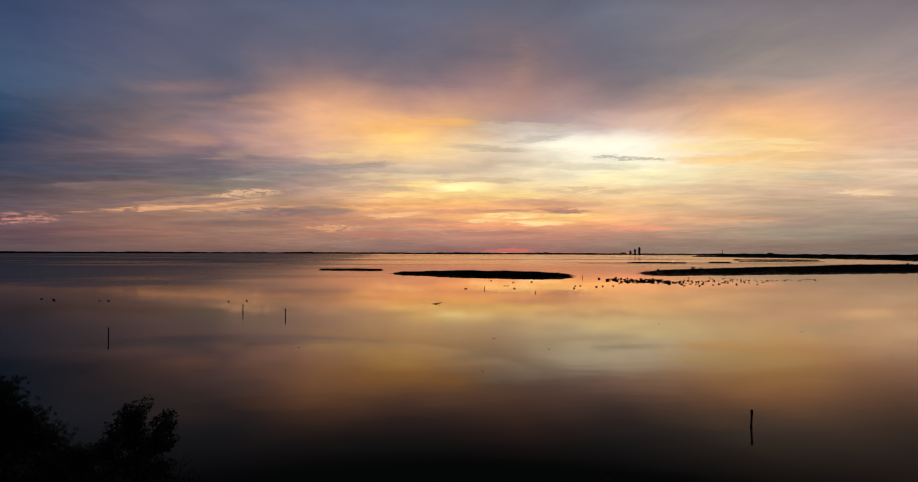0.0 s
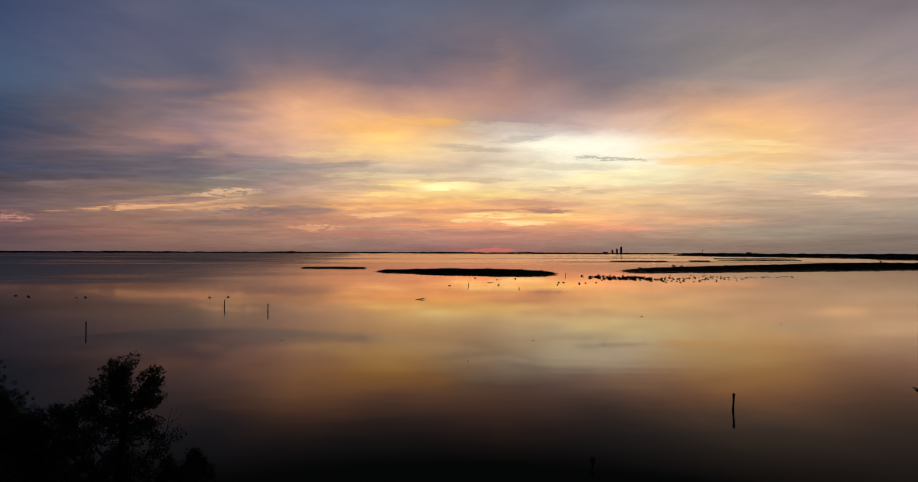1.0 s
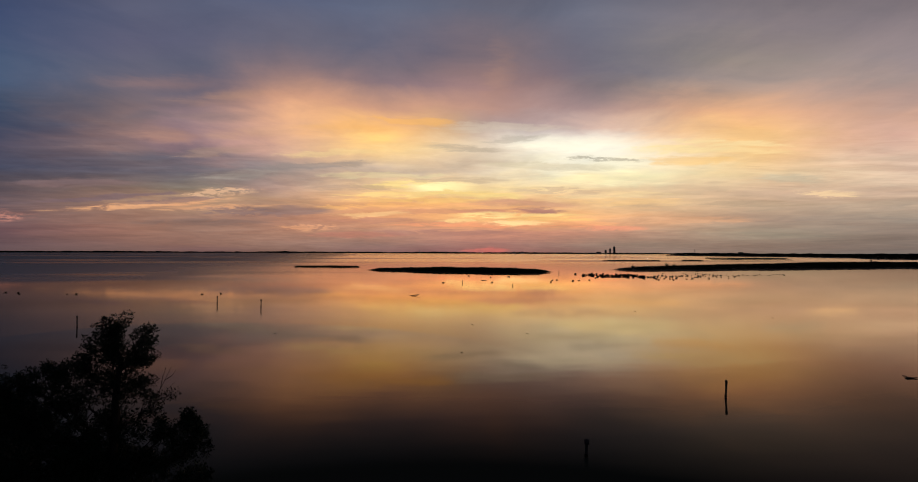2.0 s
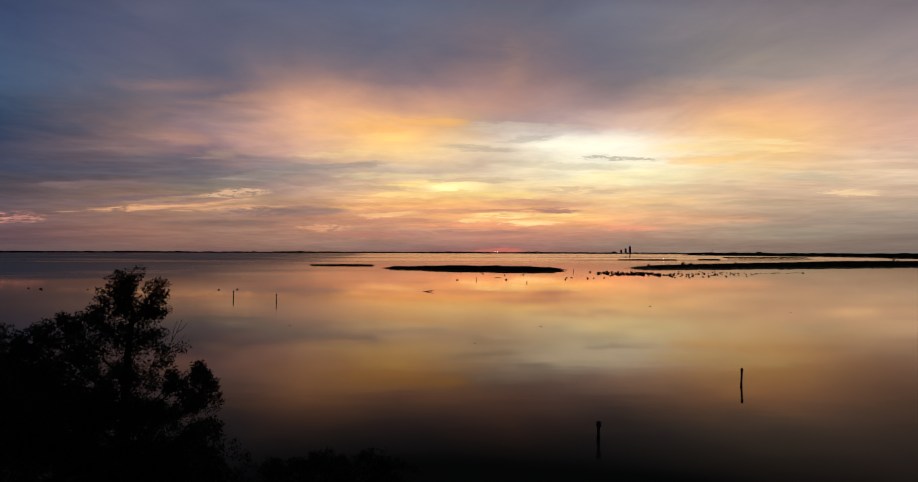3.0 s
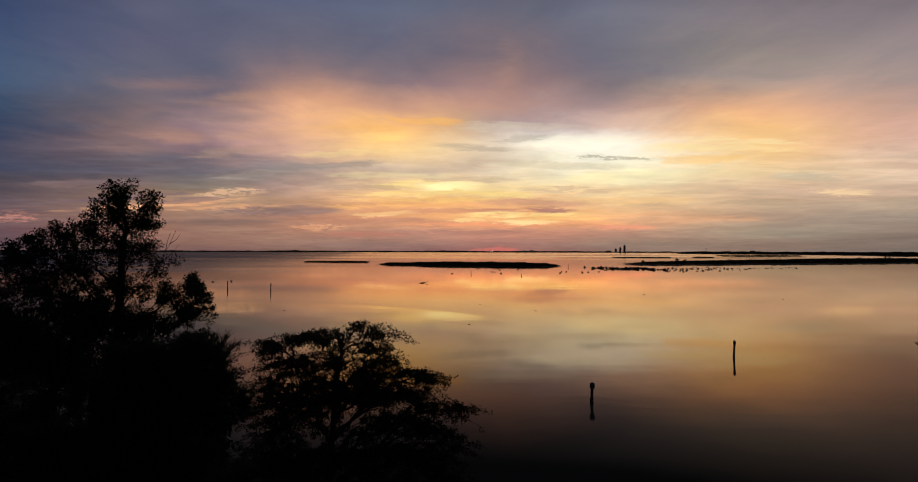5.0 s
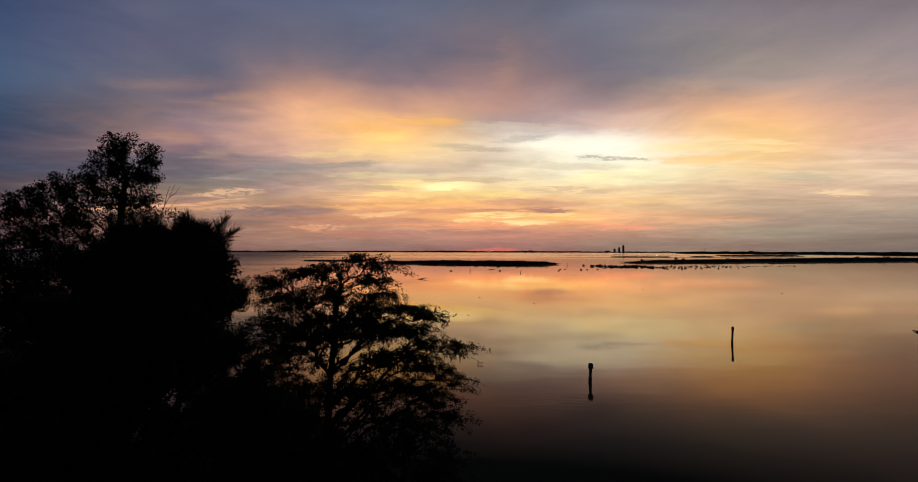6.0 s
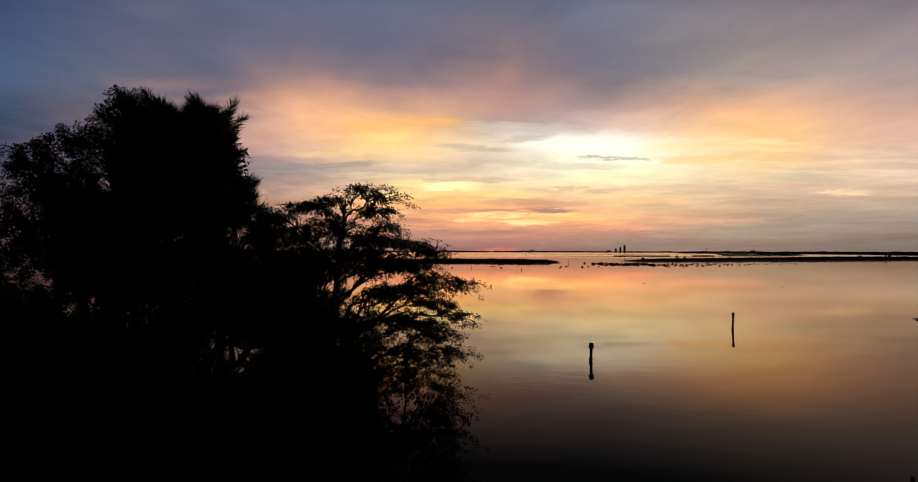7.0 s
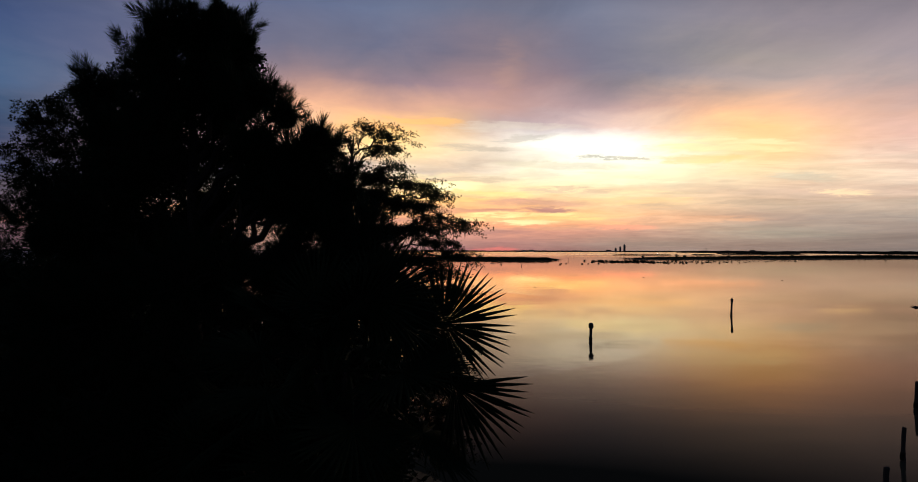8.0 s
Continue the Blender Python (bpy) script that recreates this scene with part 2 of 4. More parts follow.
bank(25.0, 3.4, 6.0, 0.36, 0, (222, 168, 128), 0.5)  # salmon bar
bank(4.9, 0.15, 2.4, 0.24, 0, (236, 120, 108), 0.5)  # sunset ember

# relief of the layers, strongest low over the horizon
near = put(wt, "ShaderNodeMapRange", {0: elevation, 1: 14.0, 2: 6.0, 3: 0.13, 4: 1.0}, interpolation_type="SMOOTHSTEP").outputs[0]
patchy = put(wt, "ShaderNodeMapRange", {0: lumps.outputs[0], 1: 0.38, 2: 0.6, 3: 0.35, 4: 1.0}).outputs[0]
near = maths(wt, "MULTIPLY", near, patchy)
grain = maths(wt, "ADD", maths(wt, "MULTIPLY", maths(wt, "SUBTRACT", bars.outputs[0], 0.5), 0.6), maths(wt, "MULTIPLY", maths(wt, "SUBTRACT", wisp.outputs[0], 0.5), 0.55))
veil = maths(wt, "MULTIPLY_ADD", grain, near, 1.0)
veil2 = maths(wt, "MULTIPLY_ADD", grain, maths(wt, "MULTIPLY", near, 0.75), 1.0)
tones = put(wt, "ShaderNodeCombineXYZ", {0: veil2, 1: veil, 2: veil}).outputs[0]
colour = blend(1.0, colour, tones, "MULTIPLY")
# folds of the overcast: lit ones warmer, hollows cooler; long crisp streaks low down
fold = maths(wt, "ADD", maths(wt, "MULTIPLY", maths(wt, "SUBTRACT", ripple.outputs[0], 0.5), 0.55), maths(wt, "MULTIPLY", maths(wt, "SUBTRACT", fibre.outputs[0], 0.5), 0.12))
fold = maths(wt, "MULTIPLY", fold, side)
low_down = put(wt, "ShaderNodeMapRange", {0: elevation, 1: 11.0, 2: 7.0, 3: 0.0, 4: 0.14}, interpolation_type="SMOOTHSTEP").outputs[0]
crisp = put(wt, "ShaderNodeMapRange", {0: streaks.outputs[0], 1: 0.36, 2: 0.64, 3: -0.5, 4: 0.5}, interpolation_type="SMOOTHSTEP").outputs[0]
crisp = maths(wt, "MULTIPLY_ADD", maths(wt, "MULTIPLY", crisp, side), low_down, 1.0)
relief = put(wt, "ShaderNodeCombineXYZ", {0: maths(wt, "MULTIPLY_ADD", fold, 0.8, crisp), 1: maths(wt, "MULTIPLY_ADD", fold, 0.62, crisp), 2: maths(wt, "MULTIPLY_ADD", fold, 0.42, crisp)}).outputs[0]
colour = blend(1.0, colour, relief, "MULTIPLY")
back = put(wt, "ShaderNodeBackground", {0: colour, 1: 1.0})
put(wt, "ShaderNodeOutputWorld", {0: back.outputs[0]})

# ---------------------------------------------------------------- materials


def material(name, base, rough=0.8, spec=0.3, grain=0.0, scale=8.0, dark=None, stretch=(1, 1, 1), per_piece=0.0, bump=0.0, coords="Object"):
    """A procedural surface: two scales of colour change, per-piece change and fine relief."""
    mat = bpy.data.materials.new(name)
    mat.use_nodes = True
    t = mat.node_tree
    bsdf = t.nodes["Principled BSDF"]
    bsdf.inputs["Roughness"].default_value = rough
    bsdf.inputs["Specular IOR Level"].default_value = spec
    co = put(t, "ShaderNodeTexCoord").outputs[coords]
    mp = put(t, "ShaderNodeMapping", {"Vector": co, "Scale": stretch}).outputs[0]
    n1 = put(t, "ShaderNodeTexNoise", {"Vector": mp, "Scale": scale, "Detail": 6.0, "Roughness": 0.6})
    n2 = put(t, "ShaderNodeTexNoise", {"Vector": mp, "Scale": scale * 0.13, "Detail": 3.0})
    dark = dark or tuple(c * 0.45 for c in base)
    mix = put(t, "ShaderNodeMixRGB", {0: n1.outputs[0], 1: (*dark, 1), 2: (*base, 1)}).outputs[0]
    f = put(t, "ShaderNodeMapRange", {0: n2.outputs[0], 1: 0.3, 2: 0.7, 3: 0.75, 4: 1.2}).outputs[0]
    if per_piece:
        info = put(t, "ShaderNodeObjectInfo").outputs["Random"]
        isl = put(t, "ShaderNodeNewGeometry").outputs["Random Per Island"]
        g = put(t, "ShaderNodeMapRange", {0: maths(t, "MULTIPLY", maths(t, "ADD", info, isl), 0.5), 3: 1 - per_piece, 4: 1 + per_piece}).outputs[0]
        f = maths(t, "MULTIPLY", f, g)
    mul = put(t, "ShaderNodeVectorMath", {0: mix, 3: f}, operation="SCALE")
    t.links.new(mul.outputs[0], bsdf.inputs["Base Color"])
    if bump:
        b = put(t, "ShaderNodeBump", {"Strength": bump, "Distance": 0.02, "Height": n1.outputs[0]})
        t.links.new(b.outputs[0], bsdf.inputs["Normal"])
    return mat


def vary(t, co, scale, amount):
    """Coordinates shifted by slow noise."""
    n = put(t, "ShaderNodeTexNoise", {"Vector": co, "Scale": scale, "Detail": 3.0}).outputs["Color"]
    d = put(t, "ShaderNodeVectorMath", {0: n, 1: (0.5, 0.5, 0.5)}, operation="SUBTRACT").outputs[0]
    d = put(t, "ShaderNodeVectorMath", {0: d, 1: (amount, amount, 0.0)}, operation="MULTIPLY").outputs[0]
    return put(t, "ShaderNodeVectorMath", {0: co, 1: d}, operation="ADD").outputs[0]


def water_material():
    mat = bpy.data.materials.new("still_bay_water")
    mat.use_nodes = True
    t = mat.node_tree
    t.nodes.remove(t.nodes["Principled BSDF"])
    # tannin-brown depth under a mirror surface
    depth = put(t, "ShaderNodeBsdfDiffuse", {"Color": (0.048, 0.050, 0.037, 1)})
    mirror = put(t, "ShaderNodeBsdfGlossy", {"Color": (1.0, 0.85, 0.68, 1)})
    co = put(t, "ShaderNodeTexCoord").outputs["Object"]
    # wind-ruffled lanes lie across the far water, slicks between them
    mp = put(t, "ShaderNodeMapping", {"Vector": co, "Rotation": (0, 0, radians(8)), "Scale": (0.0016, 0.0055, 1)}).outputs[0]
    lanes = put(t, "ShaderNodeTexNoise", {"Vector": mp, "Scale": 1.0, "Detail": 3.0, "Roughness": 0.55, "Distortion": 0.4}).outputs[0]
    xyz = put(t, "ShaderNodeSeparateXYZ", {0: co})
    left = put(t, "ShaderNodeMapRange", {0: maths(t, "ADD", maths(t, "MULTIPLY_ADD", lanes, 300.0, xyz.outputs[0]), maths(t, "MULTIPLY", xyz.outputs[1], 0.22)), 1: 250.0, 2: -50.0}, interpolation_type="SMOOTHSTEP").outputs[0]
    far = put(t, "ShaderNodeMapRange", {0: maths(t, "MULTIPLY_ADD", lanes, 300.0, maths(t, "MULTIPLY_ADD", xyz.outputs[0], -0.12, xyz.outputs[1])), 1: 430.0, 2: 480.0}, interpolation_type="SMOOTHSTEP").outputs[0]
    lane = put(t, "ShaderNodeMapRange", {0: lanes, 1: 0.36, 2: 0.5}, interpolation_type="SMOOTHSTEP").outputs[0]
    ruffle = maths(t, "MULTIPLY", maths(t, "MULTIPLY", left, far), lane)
    # slicks close by, and the open water beyond the islands
    mp = put(t, "ShaderNodeMapping", {"Vector": co, "Rotation": (0, 0, radians(-14)), "Scale": (0.007, 0.035, 1)}).outputs[0]
    slick = put(t, "ShaderNodeTexNoise", {"Vector": mp, "Scale": 1.0, "Detail": 3.0, "Distortion": 0.6}).outputs[0]
    slick_lane = slick
    slick = put(t, "ShaderNodeMapRange", {0: slick, 1: 0.5, 2: 0.54, 4: 0.015}, interpolation_type="SMOOTHSTEP").outputs[0]
    # one broad calm pool close by; its far edge is a clear line with ruffled water beyond
    pool = put(t, "ShaderNodeMapping", {"Vector": vary(t, co, 0.03, 6.0), "Location": (-32.0, 80.0, 0), "Rotation": (0, 0, radians(-42)), "Scale": (62.0, 46.0, 1)}, vector_type="TEXTURE").outputs[0]
    pool = put(t, "ShaderNodeTexGradient", {0: pool}, gradient_type="SPHERICAL").outputs[1]
    rim = put(t, "ShaderNodeMapRange", {0: xyz.outputs[0], 1: 24.0, 2: 4.0, 3: 0.0, 4: 0.13}, interpolation_type="SMOOTHSTEP").outputs[0]
    pool = maths(t, "MULTIPLY", put(t, "ShaderNodeMapRange", {0: pool, 1: 0.012, 2: 0.0, 3: 0.0, 4: 1.0}, interpolation_type="SMOOTHSTEP").outputs[0], rim)
    near_by = put(t, "ShaderNodeMapRange", {0: xyz.outputs[1], 1: 112.0, 2: 190.0, 3: 1.0, 4: 0.0}, interpolation_type="SMOOTHSTEP").outputs[0]
    pool = maths(t, "MULTIPLY", pool, near_by)
    slick = maths(t, "ADD", slick, pool)
    open_bay = put(t, "ShaderNodeMapRange", {0: xyz.outputs[1], 1: 480.0, 2: 1100.0, 4: 0.13}, interpolation_type="SMOOTHSTEP").outputs[0]
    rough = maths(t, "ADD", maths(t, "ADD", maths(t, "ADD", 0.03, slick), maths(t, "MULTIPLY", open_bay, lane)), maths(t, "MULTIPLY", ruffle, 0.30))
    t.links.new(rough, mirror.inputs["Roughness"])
    # low swell and small ripples
    swell = put(t, "ShaderNodeTexNoise", {"Vector": put(t, "ShaderNodeMapping", {"Vector": co, "Scale": (0.10, 0.22, 1)}).outputs[0], "Scale": 1.0, "Detail": 3.0}).outputs[0]
    small = put(t, "ShaderNodeTexNoise", {"Vector": put(t, "ShaderNodeMapping", {"Vector": co, "Rotation": (0, 0, radians(-12)), "Scale": (1.1, 2.6, 1)}).outputs[0], "Scale": 1.0, "Detail": 4.0}).outputs[0]
    h = maths(t, "ADD", maths(t, "MULTIPLY", swell, 0.05), maths(t, "MULTIPLY", small, 0.0035))
    # a patch of small wind ripples off the shore
    cat = put(t, "ShaderNodeMapping", {"Vector": vary(t, co, 0.15, 6.0), "Location": (7.0, 37.0, 0), "Rotation": (0, 0, radians(12)), "Scale": (7.0, 9.0, 1)}, vector_type="TEXTURE").outputs[0]
    cat = put(t, "ShaderNodeTexGradient", {0: cat}, gradient_type="SPHERICAL").outputs[1]
    fine = put(t, "ShaderNodeTexNoise", {"Vector": put(t, "ShaderNodeMapping", {"Vector": co, "Scale": (0.9, 3.6, 1)}).outputs[0], "Scale": 1.0, "Detail": 3.0}).outputs[0]
    h = maths(t, "MULTIPLY_ADD", maths(t, "MULTIPLY", cat, fine), 0.03, h)
    b = put(t, "ShaderNodeBump", {"Strength": 0.2, "Distance": 1.0, "Height": h})
    t.links.new(b.outputs[0], mirror.inputs["Normal"])
    shine = put(t, "ShaderNodeFresnel", {"IOR": 1.25, "Normal": b.outputs[0]}).outputs[0]
    shine = put(t, "ShaderNodeMapRange", {0: shine, 1: 0.10, 2: 0.69}).outputs[0]
    # painted dimming of the reflection on the left, beyond what ruffling gives
    left_dim = put(t, "ShaderNodeMapRange", {0: maths(t, "MULTIPLY_ADD", xyz.outputs[1], 0.14, maths(t, "MULTIPLY_ADD", lanes, 190.0, xyz.outputs[0])), 1: 110.0, 2: -40.0, 3: 1.0, 4: 0.4}, interpolation_type="SMOOTHSTEP").outputs[0]
    # the painted dimming deepens on the near water
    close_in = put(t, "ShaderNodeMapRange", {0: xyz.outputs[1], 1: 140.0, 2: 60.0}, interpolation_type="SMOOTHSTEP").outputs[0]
    left_dim = maths(t, "MULTIPLY", left_dim, maths(t, "SUBTRACT", 1.0, maths(t, "MULTIPLY", close_in, maths(t, "SUBTRACT", 1.0, left_dim))))
    # reflection painted dimmer over the near water on the other side
    right_dim = put(t, "ShaderNodeMapRange", {0: maths(t, "MULTIPLY_ADD", xyz.outputs[1], -0.6, maths(t, "MULTIPLY_ADD", slick_lane, 8.0, xyz.outputs[0])), 1: -4.0, 2: 20.0, 3: 0.0, 4: 0.55}, interpolation_type="SMOOTHSTEP").outputs[0]
    right_dim = maths(t, "SUBTRACT", 1.0, maths(t, "MULTIPLY", right_dim, put(t, "ShaderNodeMapRange", {0: xyz.outputs[1], 1: 130.0, 2: 50.0}, interpolation_type="SMOOTHSTEP").outputs[0]))
    shine = maths(t, "MULTIPLY", maths(t, "MULTIPLY", shine, left_dim), right_dim)
    # mirror tint set by place: warm, cooler over the dimmed left
    hue = put(t, "ShaderNodeMixRGB", {0: left_dim, 1: (0.92, 0.86, 0.86, 1), 2: (1.0, 0.82, 0.645, 1)}).outputs[0]
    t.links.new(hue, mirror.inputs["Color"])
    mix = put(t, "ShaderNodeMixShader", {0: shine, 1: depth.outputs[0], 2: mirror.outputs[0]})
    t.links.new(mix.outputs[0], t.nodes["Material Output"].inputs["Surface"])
    return mat


WATER = water_material()
EARTH = material("damp_shore_earth", (0.055, 0.05, 0.034), 0.95, 0.15, scale=1.5, bump=0.5)
MARSH = material("marsh_grass", (0.05, 0.056, 0.024), 0.85, 0.1, scale=0.6, per_piece=0.35)
FARWOOD = material("far_woodland", (0.035, 0.042, 0.028), 0.95, 0.05, scale=0.05)
BARK = material("furrowed_bark", (0.085, 0.066, 0.05), 0.95, 0.1, scale=14, stretch=(1, 1, 0.25), bump=0.8)
OAK = material("small_oak_leaves", (0.042, 0.055, 0.022), 0.7, 0.2, scale=5, per_piece=0.4)
CYPRESS = material("feathery_foliage", (0.055, 0.06, 0.026), 0.8, 0.1, scale=5, per_piece=0.4)
MOSS = material("grey_moss", (0.075, 0.08, 0.065), 0.95, 0.05, scale=9, per_piece=0.25)
NEEDLE = material("pine_needles", (0.036, 0.056, 0.024), 0.7, 0.15, scale=6, per_piece=0.4)
PALM = material("palm_frond", (0.034, 0.046, 0.02), 0.85, 0.06, scale=7, per_piece=0.3)
SHRUB = material("shrub_leaves", (0.038, 0.052, 0.02), 0.75, 0.15, scale=5, per_piece=0.4)
TIMBER = material("weathered_piling", (0.12, 0.10, 0.08), 0.9, 0.2, scale=9, stretch=(1, 1, 0.15), bump=0.7)
CONCRETE = material("tower_concrete", (0.34, 0.32, 0.30), 0.85, 0.2, scale=0.3)
GLASSY = material("tower_glazing", (0.05, 0.06, 0.07), 0.15, 0.5, scale=0.2)
STEEL = material("painted_steel", (0.22, 0.22, 0.23), 0.5, 0.4, scale=2)
WEED = material("floating_weed", (0.05, 0.042, 0.026), 0.9, 0.1, scale=7, bump=0.4)
GLOW = bpy.data.materials.new("lamp_glow")
GLOW.use_nodes = True
GLOW.node_tree.nodes["Principled BSDF"].inputs["Emission Color"].default_value = (1.0, 0.86, 0.66, 1)
GLOW.node_tree.nodes["Principled BSDF"].inputs["Emission Strength"].default_value = 4.0

# ---------------------------------------------------------------- mesh tools


class Shape:
    """Gathers vertices and faces of one mesh."""

    def __init__(self):
        self.v, self.f, self.n = [], [], 0

    def add(self, verts, faces):
        verts = np.asarray(verts, float).reshape(-1, 3)
        self.v.append(verts)
        self.f.extend([tuple(i + self.n for i in q) for q in faces])
        self.n += len(verts)

    def tube(self, pts, radii, sides=7, cap=True):
        pts = [Vector(p) for p in pts]
        ring, faces = [], []
        for i, p in enumerate(pts):
            d = (pts[min(i + 1, len(pts) - 1)] - pts[max(i - 1, 0)]).normalized()
            a = d.orthogonal().normalized() if abs(d.z) < 0.9 else (Vector((1, 0, 0)) - d * d.x).normalized()
            b = d.cross(a)
            for k in range(sides):
                w = 2 * math.pi * k / sides
                ring.append(p + (a * math.cos(w) + b * math.sin(w)) * radii[i])
        for i in range(len(pts) - 1):
            for k in range(sides):
                k2 = (k + 1) % sides
                faces.append((i * sides + k, i * sides + k2, (i + 1) * sides + k2, (i + 1) * sides + k))
        if cap:
            faces.append(tuple(reversed(range(sides))))
            faces.append(tuple(range((len(pts) - 1) * sides, len(pts) * sides)))
        self.add([tuple(p) for p in ring], faces)

    def kites(self, c, a, b, length, width, waist=0.45):
        """Many small leaves at once: foot c, direction a, breadth b."""
        length, width = np.reshape(length, (-1, 1)), np.reshape(width, (-1, 1))
        q = np.stack([c, c + a * length * waist + b * width * 0.5, c + a * length, c + a * length * waist - b * width * 0.5], 1)
        n = len(c)
        base = self.n + 4 * np.arange(n)[:, None] + np.arange(4)[None]
        self.v.append(q.reshape(-1, 3))
        self.f.extend(map(tuple, base.tolist()))
        self.n += 4 * n

    def box(self, x0, y0, z0, x1, y1, z1):
        v = [(x, y, z) for z in (z0, z1) for y in (y0, y1) for x in (x0, x1)]
        self.add(v, [(0, 2, 3, 1), (4, 5, 7, 6), (0, 1, 5, 4), (2, 6, 7, 3), (0, 4, 6, 2), (1, 3, 7, 5)])

    def mesh(self, name, mat, smooth=False):
        me = bpy.data.meshes.new(name)
        me.from_pydata(np.concatenate(self.v).tolist(), [], self.f)
        me.materials.append(mat)
        if smooth:
            me.polygons.foreach_set("use_smooth", [True] * len(me.polygons))
        me.update()
        return me


def part(name, shape, mat, parent=None, label="", smooth=False):
    ob = new(name, shape if isinstance(shape, bpy.types.Mesh) else shape.mesh(name, mat, smooth))
    if parent:
        ob.parent = parent
    return tagged(ob, label)


def thing(name, label, category, group="", kind=""):
    return tagged(new(name), label, category, group, kind)


rng = np.random.default_rng(7)


def unit(n):
    v = rng.normal(size=(n, 3))
    return v / np.linalg.norm(v, axis=1, keepdims=True)


def across(a):
    """A random direction at right angles to each of a."""
    b = np.cross(a, unit(len(a)))
    return b / np.maximum(np.linalg.norm(b, axis=1, keepdims=True), 1e-6)


def curve(p, q, bow, steps, wander):
    """Points from p to q, bowed upwards and uneven."""
    p, q = np.asarray(p, float), np.asarray(q, float)
    s = np.linspace(0, 1, steps)[:, None]
    pts = p + (q - p) * s
    pts[:, 2] += (4 * s * (1 - s))[:, 0] * bow
    pts[1:-1] += rng.normal(size=(steps - 2, 3)) * wander
    return pts


def leaves_round(s, c, r, m, size, droop=0.0, flat=1.0):
    """m leaves about each clump centre c."""
    n = len(c) * m
    d = unit(n)
    p = np.repeat(c, m, 0) + d * (rng.random((n, 1)) ** 0.5) * r * [1, 1, flat]
    a = d * 0.8 + unit(n) * 0.7 + [0, 0, -droop]
    a /= np.linalg.norm(a, axis=1, keepdims=True)
    s.kites(p, a, across(a), size * rng.uniform(0.7, 1.3, n), size * rng.uniform(0.38, 0.6, n))


def needle_tufts(s, c, aim, m, size):
    """Needles set all round the last stretch of each shoot, like a full bottle brush."""
    n = len(c) * m
    along = np.repeat(aim, m, 0)
    back = rng.uniform(0, 1, (n, 1))
    a = across(along) * (0.35 + 0.75 * back) + along * (1.0 - 0.35 * back) + unit(n) * 0.15
    a /= np.linalg.norm(a, axis=1, keepdims=True)
    p = np.repeat(c, m, 0) - along * back * 0.3
    s.kites(p, a, across(a), size * rng.uniform(0.8, 1.1, n), 0.0075, 0.35)


# ---------------------------------------------------------------- water and land

water = Shape()
n_ring = 96
for r0, r1 in ((0, 60), (60, 400), (400, 1600), (1600, 4900)):
    ring = [(r * math.cos(2 * math.pi * k / n_ring), r * math.sin(2 * math.pi * k / n_ring), 0.0) for r in (max(r0, 0.01), r1) for k in range(n_ring)]
    water.add(ring, [(k, (k + 1) % n_ring, n_ring + (k + 1) % n_ring, n_ring + k)[::-1] for k in range(n_ring)])
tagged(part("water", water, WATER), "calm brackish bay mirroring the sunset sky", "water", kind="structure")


def outline(pts, steps=10):
    """A closed smooth line through a few corners, in plan."""
    p = [np.array(q, float) for q in pts]
    out = []
    for i in range(len(p)):
        a, b, c, d = p[i - 1], p[i], p[(i + 1) % len(p)], p[(i + 2) % len(p)]
        for k in range(steps):
            s = k / steps
            out.append(0.5 * ((2 * b) + (c - a) * s + (2 * a - 5 * b + 4 * c - d) * s * s + (3 * b - a - 3 * c + d) * s ** 3))
    return np.array(out)


def land(name, pts, top, label, mat=EARTH, ragged=0.0, rings=((1.0, 0.0), (0.985, 0.35), (0.95, 0.7), (0.8, 1.0), (0.4, 1.0), (0.0, 1.0))):
    """A low piece of ground whose edge dips under the water."""
    edge = outline(pts)
    if ragged:
        edge = edge + np.array([[noise.noise((x * 0.15, y * 0.15, 3.0)), noise.noise((x * 0.15, y * 0.15, 9.0))] for x, y in edge]) * ragged
    mid = edge.mean(0)
    s, n = Shape(), len(edge)
    v = []
    for k, rise in rings:
        for x, y in mid + (edge - mid) * k:
            v.append((x, y, -0.4 + rise * (top + 0.4) + noise.noise((x * 0.08, y * 0.08, 1.0)) * 0.25 * top * rise))
    f = [(r * n + i, r * n + (i + 1) % n, (r + 1) * n + (i + 1) % n, (r + 1) * n + i) for r in range(len(rings) - 1) for i in range(n)]
    s.add(v, f)
    tagged(part(name, s, mat, smooth=True), label, "island" if "island" in name else "shore", kind="structure")
    return edge


def inside(edge, x, y):
    hit = False
    for (x0, y0), (x1, y1) in zip(edge, np.roll(edge, -1, 0)):
        if (y0 > y) != (y1 > y) and x < (x1 - x0) * (y - y0) / (y1 - y0) + x0:
            hit = not hit
    return hit


